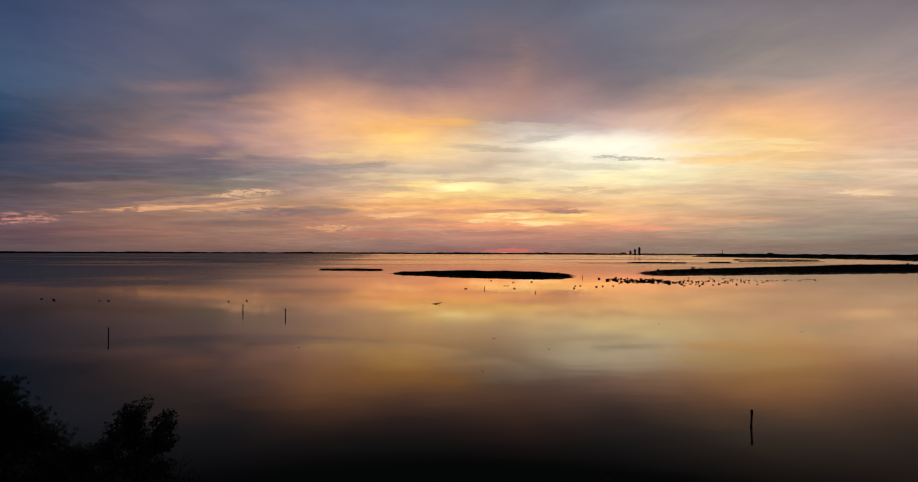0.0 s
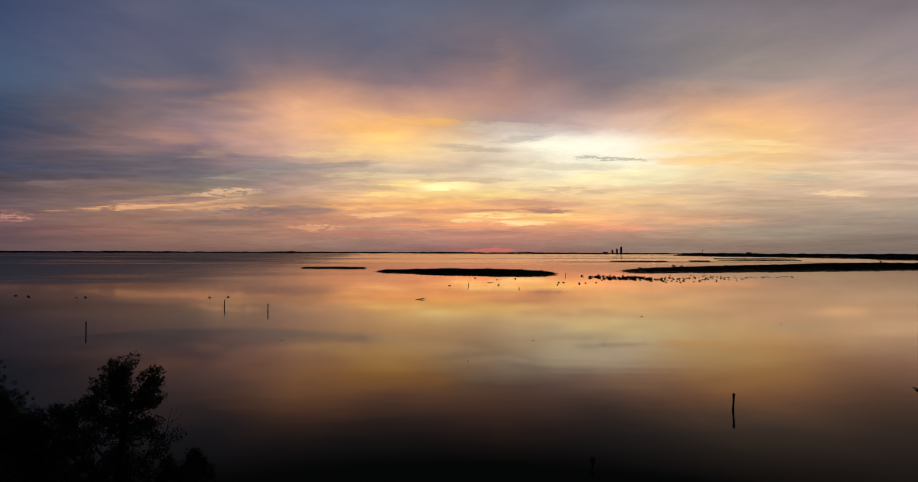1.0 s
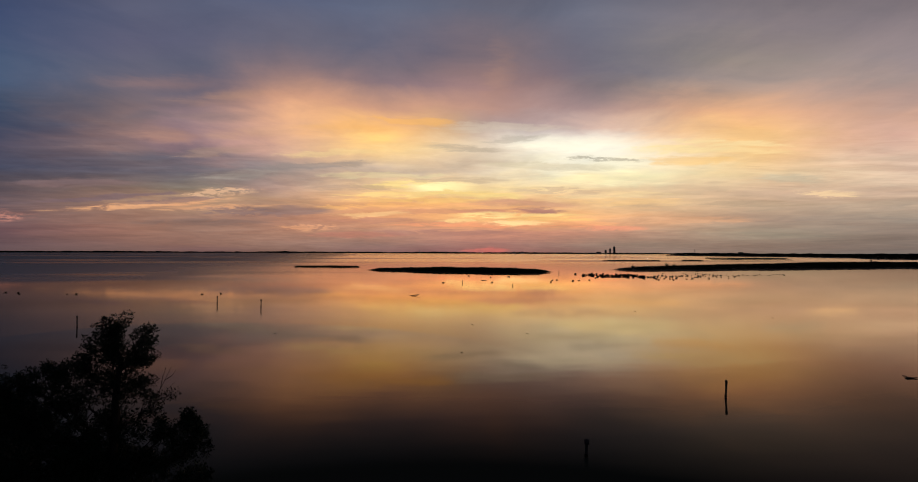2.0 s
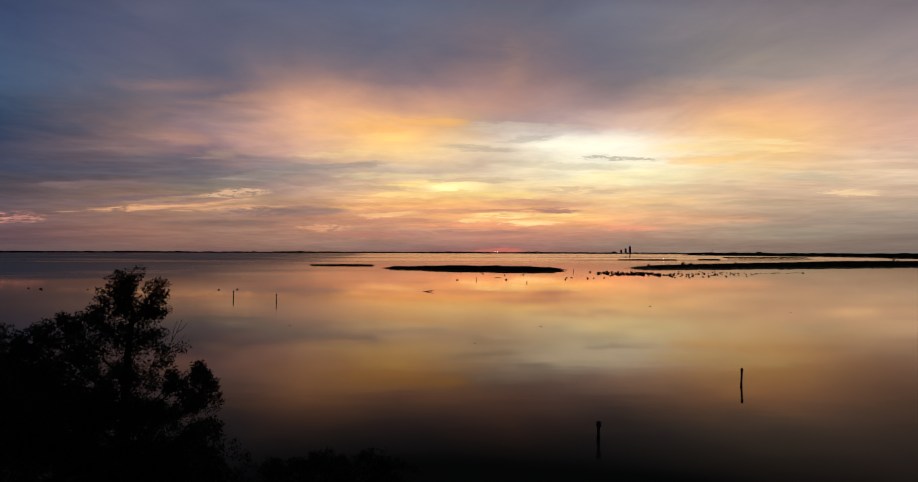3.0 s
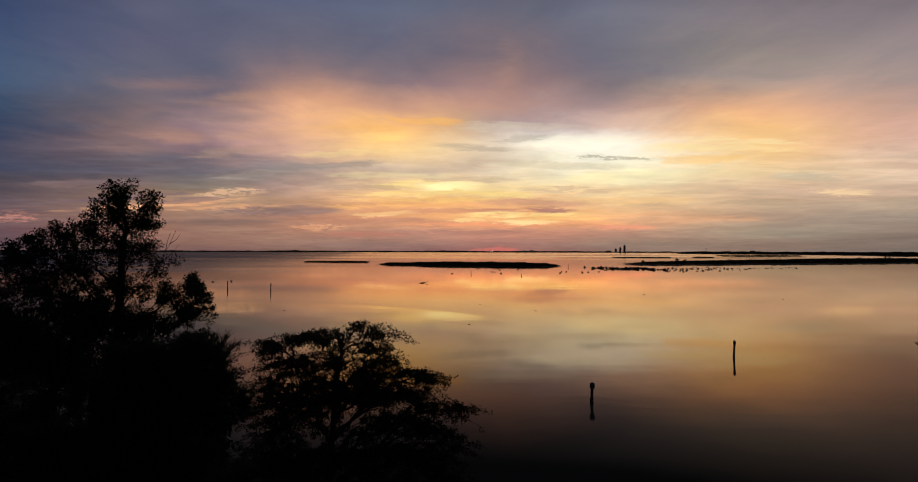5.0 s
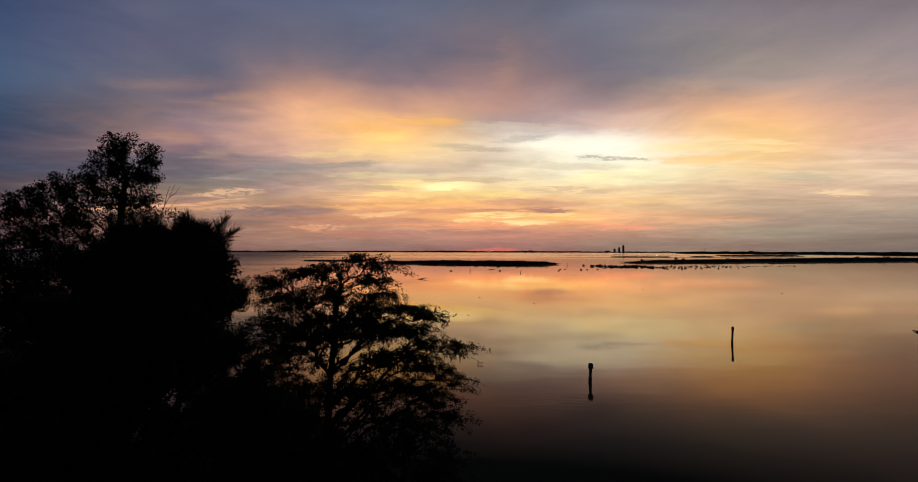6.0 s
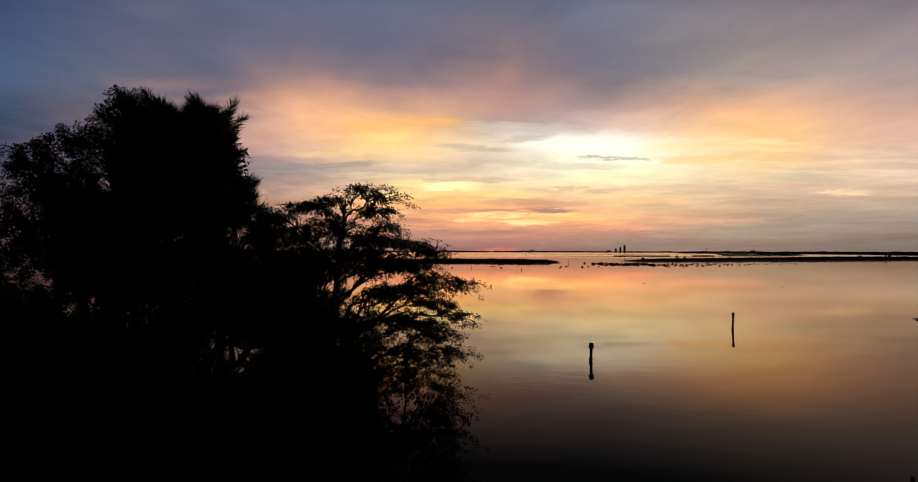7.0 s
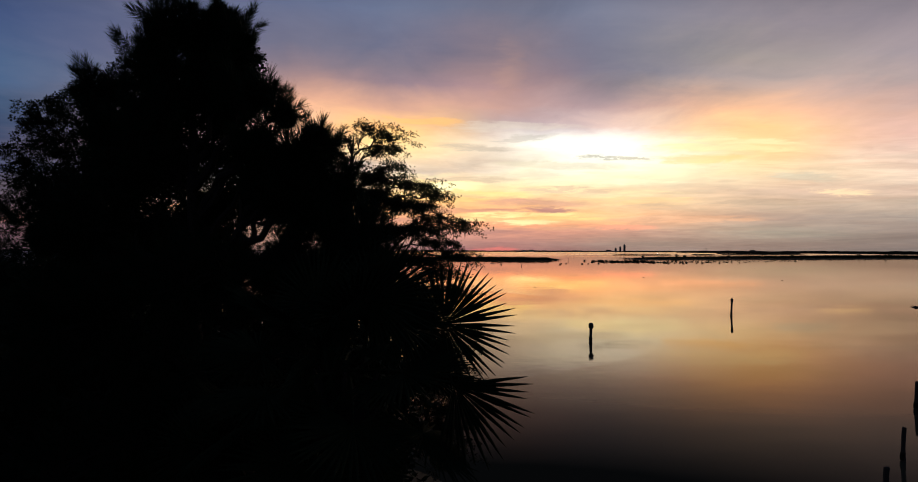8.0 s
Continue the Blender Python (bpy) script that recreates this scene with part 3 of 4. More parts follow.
def reeds(name, edge, count, low, high, label, lift, bushy=0.0, spread=0.5, shelving=4.0):
    """Marsh growth over a piece of ground: leaning blades in clumps."""
    lo, hi = edge.min(0), edge.max(0)
    spots = []
    while len(spots) < count:
        x, y = rng.uniform(lo[0], hi[0]), rng.uniform(lo[1], hi[1])
        if inside(edge, x, y):
            spots.append((x, y))
    spots = np.array(spots)
    tall = np.array([0.5 + 0.5 * noise.noise((x * 0.05, y * 0.05, 5.0)) for x, y in spots])
    tall = low + (high - low) * np.clip(tall + rng.normal(size=count) * 0.12, 0, 1)
    if shelving:
        rim = np.array([np.min(np.hypot(edge[:, 0] - x, edge[:, 1] - y)) for x, y in spots])
        tall *= np.clip(rim / shelving, 0.2, 1.0)
    m = 7
    c = np.repeat(np.c_[spots, np.full(count, lift)], m, 0) + rng.normal(size=(count * m, 3)) * [spread, spread, 0]
    a = unit(count * m) * 0.35 + [0, 0, 1]
    a /= np.linalg.norm(a, axis=1, keepdims=True)
    b = across(a)
    s = Shape()
    length = np.repeat(tall, m) * rng.uniform(0.6, 1.1, count * m)
    s.kites(c, a, b, length, length * (0.3 + bushy), 0.5)
    tagged(part(name, s, MARSH), label, "marsh", kind="stuff")


# the shore under the trees, running back behind the viewpoint
shore = land("ground", [(-900, -4000), (900, -4000), (700, -300), (90, -30), (22, 4), (6, 11), (1.0, 16), (-2, 19), (-8, 23), (-16, 25), (-23, 32),
                        (-30, 44), (-37, 53), (-46, 63), (-56, 72), (-66, 77), (-95, 80), (-150, 60), (-500, -300)], 0.7, "dark grassy shore sloping to the water",
             rings=((1.0, 0.0), (0.9993, 0.45), (0.998, 0.8), (0.99, 1.0), (0.9, 1.0), (0.5, 1.0), (0.0, 1.0)))

fringe = outline([(-18, 26), (-24, 33), (-31, 44), (-38, 53), (-47, 63), (-57, 71), (-66, 76), (-90, 78), (-90, 60), (-60, 46), (-40, 30), (-28, 22)])
reeds("marsh_growth", fringe, 5200, 0.5, 1.6, "dark green marsh grass and scrub along the shore", 0.2, 0.5, 0.5)
# islands and the low far land
isle = land("island_marsh", [(-62, 497), (-46, 484), (0, 444), (45, 422), (80, 426), (96, 468), (82, 506), (40, 540), (-10, 545), (-46, 520)], 0.5,
            "low dark marsh island with shrubby growth", ragged=5)
reeds("marsh_growth", isle, 5200, 0.7, 2.4, "dense dark marsh grass and shrubs on an island", 0.3, 0.3, 0.8, 9.0)
bar = land("island_bar", [(-149, 592), (-120, 583), (-90, 582), (-80, 588), (-95, 602), (-130, 604)], 0.35, "thin dark mud bar with low grass", ragged=2)
reeds("marsh_growth", bar, 900, 0.7, 1.3, "short grass on a mud bar", 0.2, 0.4, 0.6, 0.0)
spit = land("island_spit", [(160, 468), (204, 482), (281, 503), (470, 562), (900, 700), (1000, 900), (700, 930), (486, 800), (320, 690), (225, 620), (172, 540)], 0.6,
            "long dark marsh spit reaching out from the side", ragged=6)
reeds("marsh_growth", spit, 9000, 0.6, 2.0, "dense dark marsh grass along a spit", 0.4, 0.4, 1.0, 24.0)


def far_bush(x, y, wide, high, label):
    t = thing("shrub", label, "shrub", "bushes on the spit")
    t.location = (x, y, 0.3)
    st = Shape()
    st.tube([(0, 0, 0), (0.1, 0, high * 0.4), (0, 0, high * 0.8)], [0.16, 0.12, 0.04], 6)
    part("stem", st, BARK, t)
    s = Shape()
    c = unit(70) * (rng.random((70, 1)) ** 0.4) * [wide, wide * 0.7, high * 0.4] + [0, 0, high * 0.58]
    leaves_round(s, c, 0.5, 14, 0.4)
    part("crown", s, SHRUB, t)


def strip(name, pts, top, label):
    e = land(name, pts, 0.5, label, ragged=3)
    reeds("marsh_growth", e, 600, 0.7 * top, 1.6 * top, "low dark growth on a distant mud bar", 0.2, 0.5, 2.0, 0.0)


strip("island_low", [(318, 1050), (370, 1036), (424, 1046), (420, 1062), (360, 1068)], 1.0, "distant thin dark mud bar")
strip("island_knoll", [(488, 1085), (505, 1076), (526, 1084), (520, 1096), (500, 1098)], 1.0, "distant small dark marsh knoll")
strip("island_double", [(590, 1180), (660, 1160), (760, 1170), (770, 1195), (680, 1210)], 1.0, "distant narrow dark marsh bar")
strip("island_back", [(690, 1400), (760, 1380), (890, 1390), (880, 1420), (760, 1430)], 2.0, "distant narrow dark marsh bar further off")
edge_land = land("island_edge", [(1060, 2500), (1150, 2000), (1226, 1640), (1090, 1330), (1200, 1240), (1600, 1300), (3000, 2400), (2500, 3300), (1400, 3000)], 1.4, "wide low dark marsh reaching out of view", ragged=12)
reeds("marsh_growth", edge_land, 2600, 2.0, 4.5, "low dark growth on a wide distant marsh", 0.8, 0.9, 6.0, 0.0)


def woodland(name, pts, low, high, deep, seed, label):
    """A far wooded shore: a thick bank with an uneven tree line."""
    s, prof = Shape(), []
    pts = np.array(pts, float)
    t = np.linspace(0, 1, 420)
    k = np.linspace(0, 1, len(pts))
    xs, ys = np.interp(t, k, pts[:, 0]), np.interp(t, k, pts[:, 1])
    v = []
    for i, (x, y) in enumerate(zip(xs, ys)):
        w = 0.5 + 0.5 * noise.noise((x * 0.004, seed, 0.0)) + 0.35 * noise.noise((x * 0.03, seed, 2.0)) + rng.normal() * 0.08
        h = low + (high - low) * min(max(w, 0), 1.2)
        r = math.hypot(x, y)
        ux, uy = x / r, y / r
        v += [(x, y, -0.5), (x + ux * 4, y + uy * 4, h * 0.75), (x + ux * 12, y + uy * 12, h), (x + ux * deep, y + uy * deep, h * 0.9), (x + ux * deep, y + uy * deep, -0.5)]
    f = [(i * 5 + j, i * 5 + j + 1, i * 5 + j + 6, i * 5 + j + 5) for i in range(len(xs) - 1) for j in range(4)]
    s.add(v, f)
    tagged(part(name, s, FARWOOD), label, "shore", kind="structure")


woodland("shore_far", [(-4100, 2200), (-3300, 3150), (-2300, 4050), (-1100, 4450), (0, 4300), (900, 4200), (1700, 4150), (2700, 3900), (3600, 3050)], 6, 15, 120, 1.3, "distant dark wooded shoreline under the afterglow")
woodland("shore_side", [(1560, 3650), (1900, 3300), (2300, 2900), (2700, 2600), (3400, 2300)], 5, 12, 160, 7.1, "distant low wooded point of land")

for x, y, wide, high in ((252, 600, 2.4, 4.2), (262, 604, 1.8, 3.0), (560, 740, 2.6, 4.2), (628, 780, 2.0, 7.0), (642, 790, 2.2, 4.5), (200, 560, 1.6, 2.4), (330, 640, 1.8, 2.8), (430, 680, 2.0, 3.2)):
    far_bush(x, y, wide, high, "dark bush standing on a low marsh spit")

# ---------------------------------------------------------------- far buildings and lights


def tower(x, y, wide, deep, high, crown, label):
    t = thing("apartment_tower", label, "tower", "towers on the far shore")
    t.location = (x, y, 1.0)
    w = Shape()
    w.box(-wide / 2, -deep / 2, 0, wide / 2, deep / 2, high)
    part("wall", w, CONCRETE, t)
    pod = Shape()
    pod.box(-wide * 0.75, -deep * 0.7, 0, wide * 0.75, deep * 0.7, 7)
    part("podium", pod, CONCRETE, t)
    cr = Shape()
    cr.box(-wide * 0.3, -deep * 0.3, high, wide * 0.3, deep * 0.3, high + crown)
    part("roof", cr, CONCRETE, t)
    n = int((high - 9) / 3.4)
    sill, pane = Shape(), Shape()
    sill.box(-wide / 2 - 1.2, -deep / 2 - 1.4, 0, wide / 2 + 1.2, -deep / 2 - 0.02, 0.9)
    pane.box(-wide / 2 + 0.8, -deep / 2 - 0.06, 1.0, wide / 2 - 0.8, -deep / 2 + 0.02, 2.9)
    sill, pane = sill.mesh("balcony", CONCRETE), pane.mesh("window", GLASSY)
    for i in range(n):
        for nm, me in (("balcony", sill), ("window", pane)):
            o = part(nm, me, None, t)
            o.location.z = 8 + 3.4 * i


tower(1288, 4185, 11, 13, 27, 4, "low apartment tower on the far shore, black against the sky")
tower(1324, 4190, 10, 13, 38, 4, "middle apartment tower on the far shore, black against the sky")
tower(1358, 4195, 12, 14, 52, 6, "tallest apartment tower on the far shore, black against the sky")


def low_building(x, y, wide, high, label):
    t = thing("low_building", label, "building", "buildings on the far shore")
    t.location = (x, y, 1.0)
    w = Shape()
    w.box(-wide / 2, -8, 0, wide / 2, 8, high)
    part("wall", w, CONCRETE, t)
    r = Shape()
    r.add([(-wide / 2 - 1, -9, high), (wide / 2 + 1, -9, high), (wide / 2 + 1, 9, high), (-wide / 2 - 1, 9, high), (-wide / 2 + 3, 0, high + 5), (wide / 2 - 3, 0, high + 5)],
          [(0, 1, 5, 4), (2, 3, 4, 5), (1, 2, 5), (3, 0, 4), (3, 2, 1, 0)])
    part("roof", r, FARWOOD, t)


for x, wide, high in ((1230, 34, 10), (648, 34, 10), (590, 20, 9), (2330, 36, 12)):
    low_building(x, 4170, wide, high, "low roofed building on the far wooded shore")


def mast(x, y, high, label):
    t = thing("mast", label, "mast", "masts on the far shore")
    t.location = (x, y, 0)
    p = Shape()
    p.tube([(0, 0, 0), (0, 0, high * 0.6), (0, 0, high)], [2.6, 1.9, 1.2], 6)
    part("pole", p, STEEL, t)
    a = Shape()
    a.box(-3.5, -0.6, high * 0.8, 3.5, 0.6, high * 0.8 + 2.2)
    part("platform", a, STEEL, t)


mast(-127, 4280, 28, "thin mast on the far shore")
mast(1930, 4080, 36, "water tank mast on the far shore")


def shore_lamp(x, y, z, size, label):
    t = thing("shore_lamp", label, "lamp", "lights on the far shore")
    t.location = (x, y, 0)
    p = Shape()
    p.tube([(0, 0, 0), (0, 0, z)], [0.5, 0.4], 6)
    part("pole", p, STEEL, t)
    b = Shape()
    b.tube([(0, -0.6, z - size), (0, -0.6, z - size * 0.5), (0, -0.6, z + size * 0.5), (0, -0.6, z + size)], [size * 0.3, size, size, size * 0.3], 8)
    part("bulb", b, GLOW, t, "glowing warm white")


shore_lamp(340, 4240, 12, 1.4, "small bright warm lamp on the far shore")
shore_lamp(357, 4240, 12, 1.4, "small bright warm lamp on the far shore")
shore_lamp(388, 1010, 3.2, 0.3, "faint lamp on a low distant marker")

# ---------------------------------------------------------------- posts, pilings and growth in the water


def piling(x, y, high, thick, label, cap=0.0, lean=(0, 0), group="mooring posts in the bay"):
    t = thing("piling", label, "post", group)
    t.location = (x, y, 0)
    p = Shape()
    zs = (-1.0, 0.05, 0.4 * high, 0.8 * high, high - 0.04, high)
    rr = (1.05, 1.1, 0.95, 1.0, 0.98, 0.8)
    p.tube([(lean[0] * z + rng.normal() * 0.005, lean[1] * z + rng.normal() * 0.005, z) for z in zs], [thick * k for k in rr], 10)
    part("shaft", p, TIMBER, t, smooth=True)
    if cap:
        c = Shape()
        tx, ty = lean[0] * high, lean[1] * high
        c.tube([(tx, ty, high - 0.42), (tx, ty, high - 0.36), (tx, ty, high - 0.02), (tx, ty, high + 0.06)], [thick * 1.1, thick * cap, thick * cap * 0.96, thick * 0.7], 10)
        part("cap", c, TIMBER, t, "wider weathered wooden cap", smooth=True)
    band = Shape()
    band.tube([(0, 0, 0.04), (0, 0, 0.18), (lean[0] * .3, lean[1] * .3, 0.3)], [thick * 1.2, thick * 1.24, thick * 1.12], 10)
    part("growth_band", band, WEED, t, "dark crusted waterline band")


piling(11.98, 45.5, 1.46, 0.125, "weathered wooden piling with a wide cap standing in calm water", 1.7, (0.03, 0))
piling(33.27, 63.65, 1.95, 0.11, "tall weathered wooden post standing in calm water", 1.35, (0.04, 0))
piling(-79.0, 126, 2.35, 0.12, "thin weathered post standing in the bay", 1.3, (-0.02, 0))
piling(-70, 181, 2.3, 0.15, "thin weathered post standing in the bay", 1.3)
piling(-52.5, 169, 2.25, 0.14, "thin weathered post standing in the bay", 1.4)
piling(13.6, 295, 1.5, 0.14, "slim distant post standing in the bay")
piling(93, 420, 2.2, 0.16, "slim distant post standing in the bay")
piling(37, 270, 0.9, 0.16, "short distant post stump in the bay")
for x, y, h, wide in ((12.75, 15.4, 1.2, 0.075), (16.3, 19.0, 1.2, 0.07), (22.35, 25.45, 1.3, 0.085), (38.8, 43.9, 1.5, 0.1)):
    piling(x, y, h, wide, "slim leaning old dock piling in shallow water", 0, (0.06, 0.0), "old dock pilings by the shore")


def tussock_mesh(seed, blades=46):
    s = Shape()
    g = np.random.default_rng(seed)
    c = g.normal(size=(blades, 3)) * [0.32, 0.32, 0]
    a = g.normal(size=(blades, 3)) * 0.33 + [0, 0, 1]
    a /= np.linalg.norm(a, axis=1, keepdims=True)
    s.kites(c, a, across(a), g.uniform(0.55, 1.1, blades), g.uniform(0.12, 0.24, blades), 0.5)
    s.tube([(0, 0, -0.3), (0.02, 0, 0.05), (0, 0, 0.22)], [0.62, 0.55, 0.2], 9)
    return s.mesh("tuft", MARSH)


TUFTS = [tussock_mesh(k) for k in (1, 2, 3)]


def tussock(x, y, size, label, group):
    t = thing("grass_tussock", label, "marsh grass", group)
    t.location, t.rotation_euler, t.scale = (x, y, 0), (0, 0, rng.uniform(0, 6.28)), (size, size, size * rng.uniform(0.6, 1.0))
    part("tuft", TUFTS[int(rng.integers(3))], None, t)


# the dense patch off the spit thins out along the shore
for k in range(92):
    u = rng.uniform(0, 1)
    tussock(102 + 40 * u + rng.normal() * 1.5, 384 + rng.normal() * 15, rng.uniform(0.7, 1.6), "dark marsh grass tussock in a dense patch", "tussocks off the spit")
for k in range(104):
    u = rng.uniform(0, 1) ** 1.3
    tussock(132 + 80 * u, 366 + 24 * u + rng.normal() * 20, rng.uniform(0.5, 1.2) * (1 - 0.35 * u), "dark marsh grass tussock standing in calm water", "tussocks off the spit")
for k in range(24):
    u = rng.uniform(0, 1)
    tussock(205 + 60 * u, 385 + 30 * u + rng.normal() * 9, rng.uniform(0.35, 0.7), "small dark grass sprout in calm water", "tussocks off the spit")
for x, y in ((83, 322), (78, 316), (90, 325), (71, 326), (63, 305), (68, 325), (22, 380), (3.5, 297), (35, 360), (48, 368), (30, 300), (56, 420)):
    tussock(x, y, rng.uniform(0.5, 0.9), "lone small grass tussock in the open bay", "lone tussocks")
for x, y in ((-169, 226), (-162, 223), (-158, 218), (-141, 219), (-137, 218), (-90, 218), (-84, 221)):
    tussock(x, y, rng.uniform(0.4, 0.65), "lone grass tussock in the ruffled bay", "lone tussocks")


def driftwood(x, y, turn, size, lift, label):
    t = thing("driftwood_branch", label, "driftwood")
    t.location, t.rotation_euler = (x, y, 0), (0, 0, turn)
    s = Shape()
    s.tube([(-2.3 * size, 0, -0.1), (-1.0 * size, 0.1, 0.1), (0.4 * size, 0.0, lift * 0.6), (2.1 * size, -0.2, lift)], [0.11, 0.12, 0.1, 0.04], 7)
    part("stem", s, TIMBER, t)
    f = Shape()
    f.tube([(-0.9 * size, 0.1, 0.1), (0.2 * size, 0.8, 0.12), (1.3 * size, 1.7, 0.05)], [0.08, 0.07, 0.03], 6)
    part("fork", f, TIMBER, t)


driftwood(-8.3, 211, 0.0, 1.0, 0.6, "forked bare branch lying in the shallow bay")
driftwood(63.3, 72.5, 0.1, 0.4, 0.1, "dark waterlogged branch afloat in the bay")
driftwood(27.5, 323, 0.0, 0.9, 0.2, "dark waterlogged trunk lying in the bay")


def weed_mat(x, y, size):
    t = thing("floating_weed", "small dark scrap of weed floating on calm water", "seaweed", "floating weed scraps")
    t.location = (x, y, 0)
    s, n = Shape(), 11
    r = [size * rng.uniform(0.6, 1.2) for _ in range(n)]
    v = [(1.7 * r[i] * math.cos(6.283 * i / n), r[i] * math.sin(6.283 * i / n), -0.02) for i in range(n)]
    v += [(p[0] * 0.6, p[1] * 0.6, 0.035 + 0.02 * rng.random()) for p in v]
    s.add(v, [(i, (i + 1) % n, n + (i + 1) % n, n + i) for i in range(n)] + [tuple(range(n, 2 * n))])
    part("mat", s, WEED, t)


for x, y, q in ((18.4, 114, 0.22), (8, 128, 0.2), (4, 93, 0.18), (56, 156, 0.25), (86, 140, 0.25), (-33, 115, 0.16)):
    weed_mat(x, y, q)

# ---------------------------------------------------------------- trees on the shore


def tree(name, label, category, foot, trunk_line, thick, lobes, kind, leaf_mat, crown_label):
    """Trunk, limbs out to each lobe of the crown, twigs to its clumps, leaves on them."""
    t = thing(name, label, category, "trees on the shore")
    t.location = foot
    o = np.array(foot)
    line = np.array(trunk_line, float)
    dense = np.stack([np.interp(np.linspace(0, 1, 24), np.linspace(0, 1, len(line)), line[:, i]) for i in range(3)], 1)
    dense[1:-1, :2] += rng.normal(size=(22, 2)) * thick * 0.12
    tr = Shape()
    tr.tube(dense - o, [thick * (1.35 if i == 0 else 1 - 0.85 * i / 23) for i in range(24)], 10)
    part("trunk", tr, BARK, t, smooth=True)
    crown, moss = Shape(), Shape()
    for x, y, z, rx, ry, rz, n in lobes:
        c0 = np.array((x, y, z))
        away = math.hypot(*(c0 - dense[-1])[:2])
        start_z = z - (0.95 if kind == "oak" else 0.55) * min(away, 3.0) - 0.3
        i = int(np.argmin(np.abs(dense[:, 2] - max(start_z, dense[3, 2]))))
        limb = Shape()
        way_out = curve(dense[i], c0, {"pine": 0.03, "oak": 0.05, "cypress": 0.2}.get(kind, 0.12) * away, 9, 0.05)
        r0 = min(thick * 0.5, (0.6 if kind in ("oak", "cypress") else 1.0) * (0.025 + 0.022 * away + 0.02 * max(rx, rz)))
        limb.tube(way_out - o, np.linspace(r0, 0.014, 9), 6)
        n = int(n)
        d = unit(n) * (rng.random((n, 1)) ** 0.42)
        c = c0 + (np.clip(rng.normal(size=(n, 3)), -1.7, 1.7) * 0.62 if kind == "oak" else d) * [rx, ry, rz]
        if kind in ("oak", "cypress"):  # growth on the outer part of the limb
            c = np.concatenate([c, way_out[3:] + rng.normal(size=(6, 3)) * ([0.26, 0.26, 0.26] if kind == "oak" else [0.22, 0.22, 0.07])])
            n = len(c)
        for p in c if kind in ("oak", "cypress") and n < 80 else c[::2]:
            j = int(np.argmin(np.linalg.norm(way_out - p + [0, 0, 0.15], axis=1)))
            j = max(2, j - 1) if j > 2 else j
            limb.tube(curve(way_out[j], p, 0.1 if kind == "cypress" else 0.05, 5, 0.04) - o, (0.017, 0.014, 0.011, 0.008, 0.004), 3, False)
        part("limb", limb, BARK, t)
        if kind == "oak":
            for k in range(3):
                leaves_round(crown, c[k::3] - o, (0.11, 0.16, 0.22)[k], (40, 62, 90)[k], 0.085)
        elif kind == "shrub":
            leaves_round(crown, c - o, 0.34, 44, 0.15)
        elif kind == "cypress":
            k = c - o
            out = k - (dense[-1] - o)
            out[:, 2] = 0
            out = out / np.maximum(np.linalg.norm(out, axis=1, keepdims=True), 0.2) + rng.normal(size=k.shape) * [0.55, 0.55, 0.12]
            reach = rng.uniform(0.22, 0.5, (len(k), 1))
            steps = [k + out * reach * q + reach * (0.55 * q - 0.85 * q * q) * [0, 0, 1] for q in np.linspace(0, 1, 8)]
            for p0, p1 in zip(steps, steps[1:]):
                d1 = p1 - p0
                gap = np.linalg.norm(d1, axis=1, keepdims=True)
                for side_on in range(2):
                    crown.kites(p0 - d1 * 0.2, d1 / gap, across(d1 / gap), gap * 1.4, 0.016)
                tuft = p1[rng.random(len(p1)) < 0.5]
                for half in (tuft[::2], tuft[1::2]):
                    if len(half):
                        leaves_round(crown, half + rng.normal(size=half.shape) * [0.02, 0.02, 0.015], rng.uniform(0.065, 0.115), 21, 0.055, 0.5, 0.75)
            hang = c[rng.random(n) < 0.05] - o
            a = np.tile([0.0, 0.0, -1.0], (len(hang) * 5, 1)) + unit(len(hang) * 5) * 0.12
            moss.kites(np.repeat(hang, 5, 0) + rng.normal(size=(len(hang) * 5, 3)) * 0.05, a, across(a), rng.uniform(0.15, 0.4, len(hang) * 5), 0.022)
        else:
            out = d + unit(n) * 0.35 + [0, 0, 0.7]
            out /= np.linalg.norm(out, axis=1, keepdims=True)
            needle_tufts(crown, c - o, out, 150, 0.185)
    part("crown", crown, leaf_mat, t, crown_label)
    if moss.n:
        tagged(part("hanging_moss", moss, MOSS, t), "thin grey strands of hanging moss", kind="stuff")
    return t


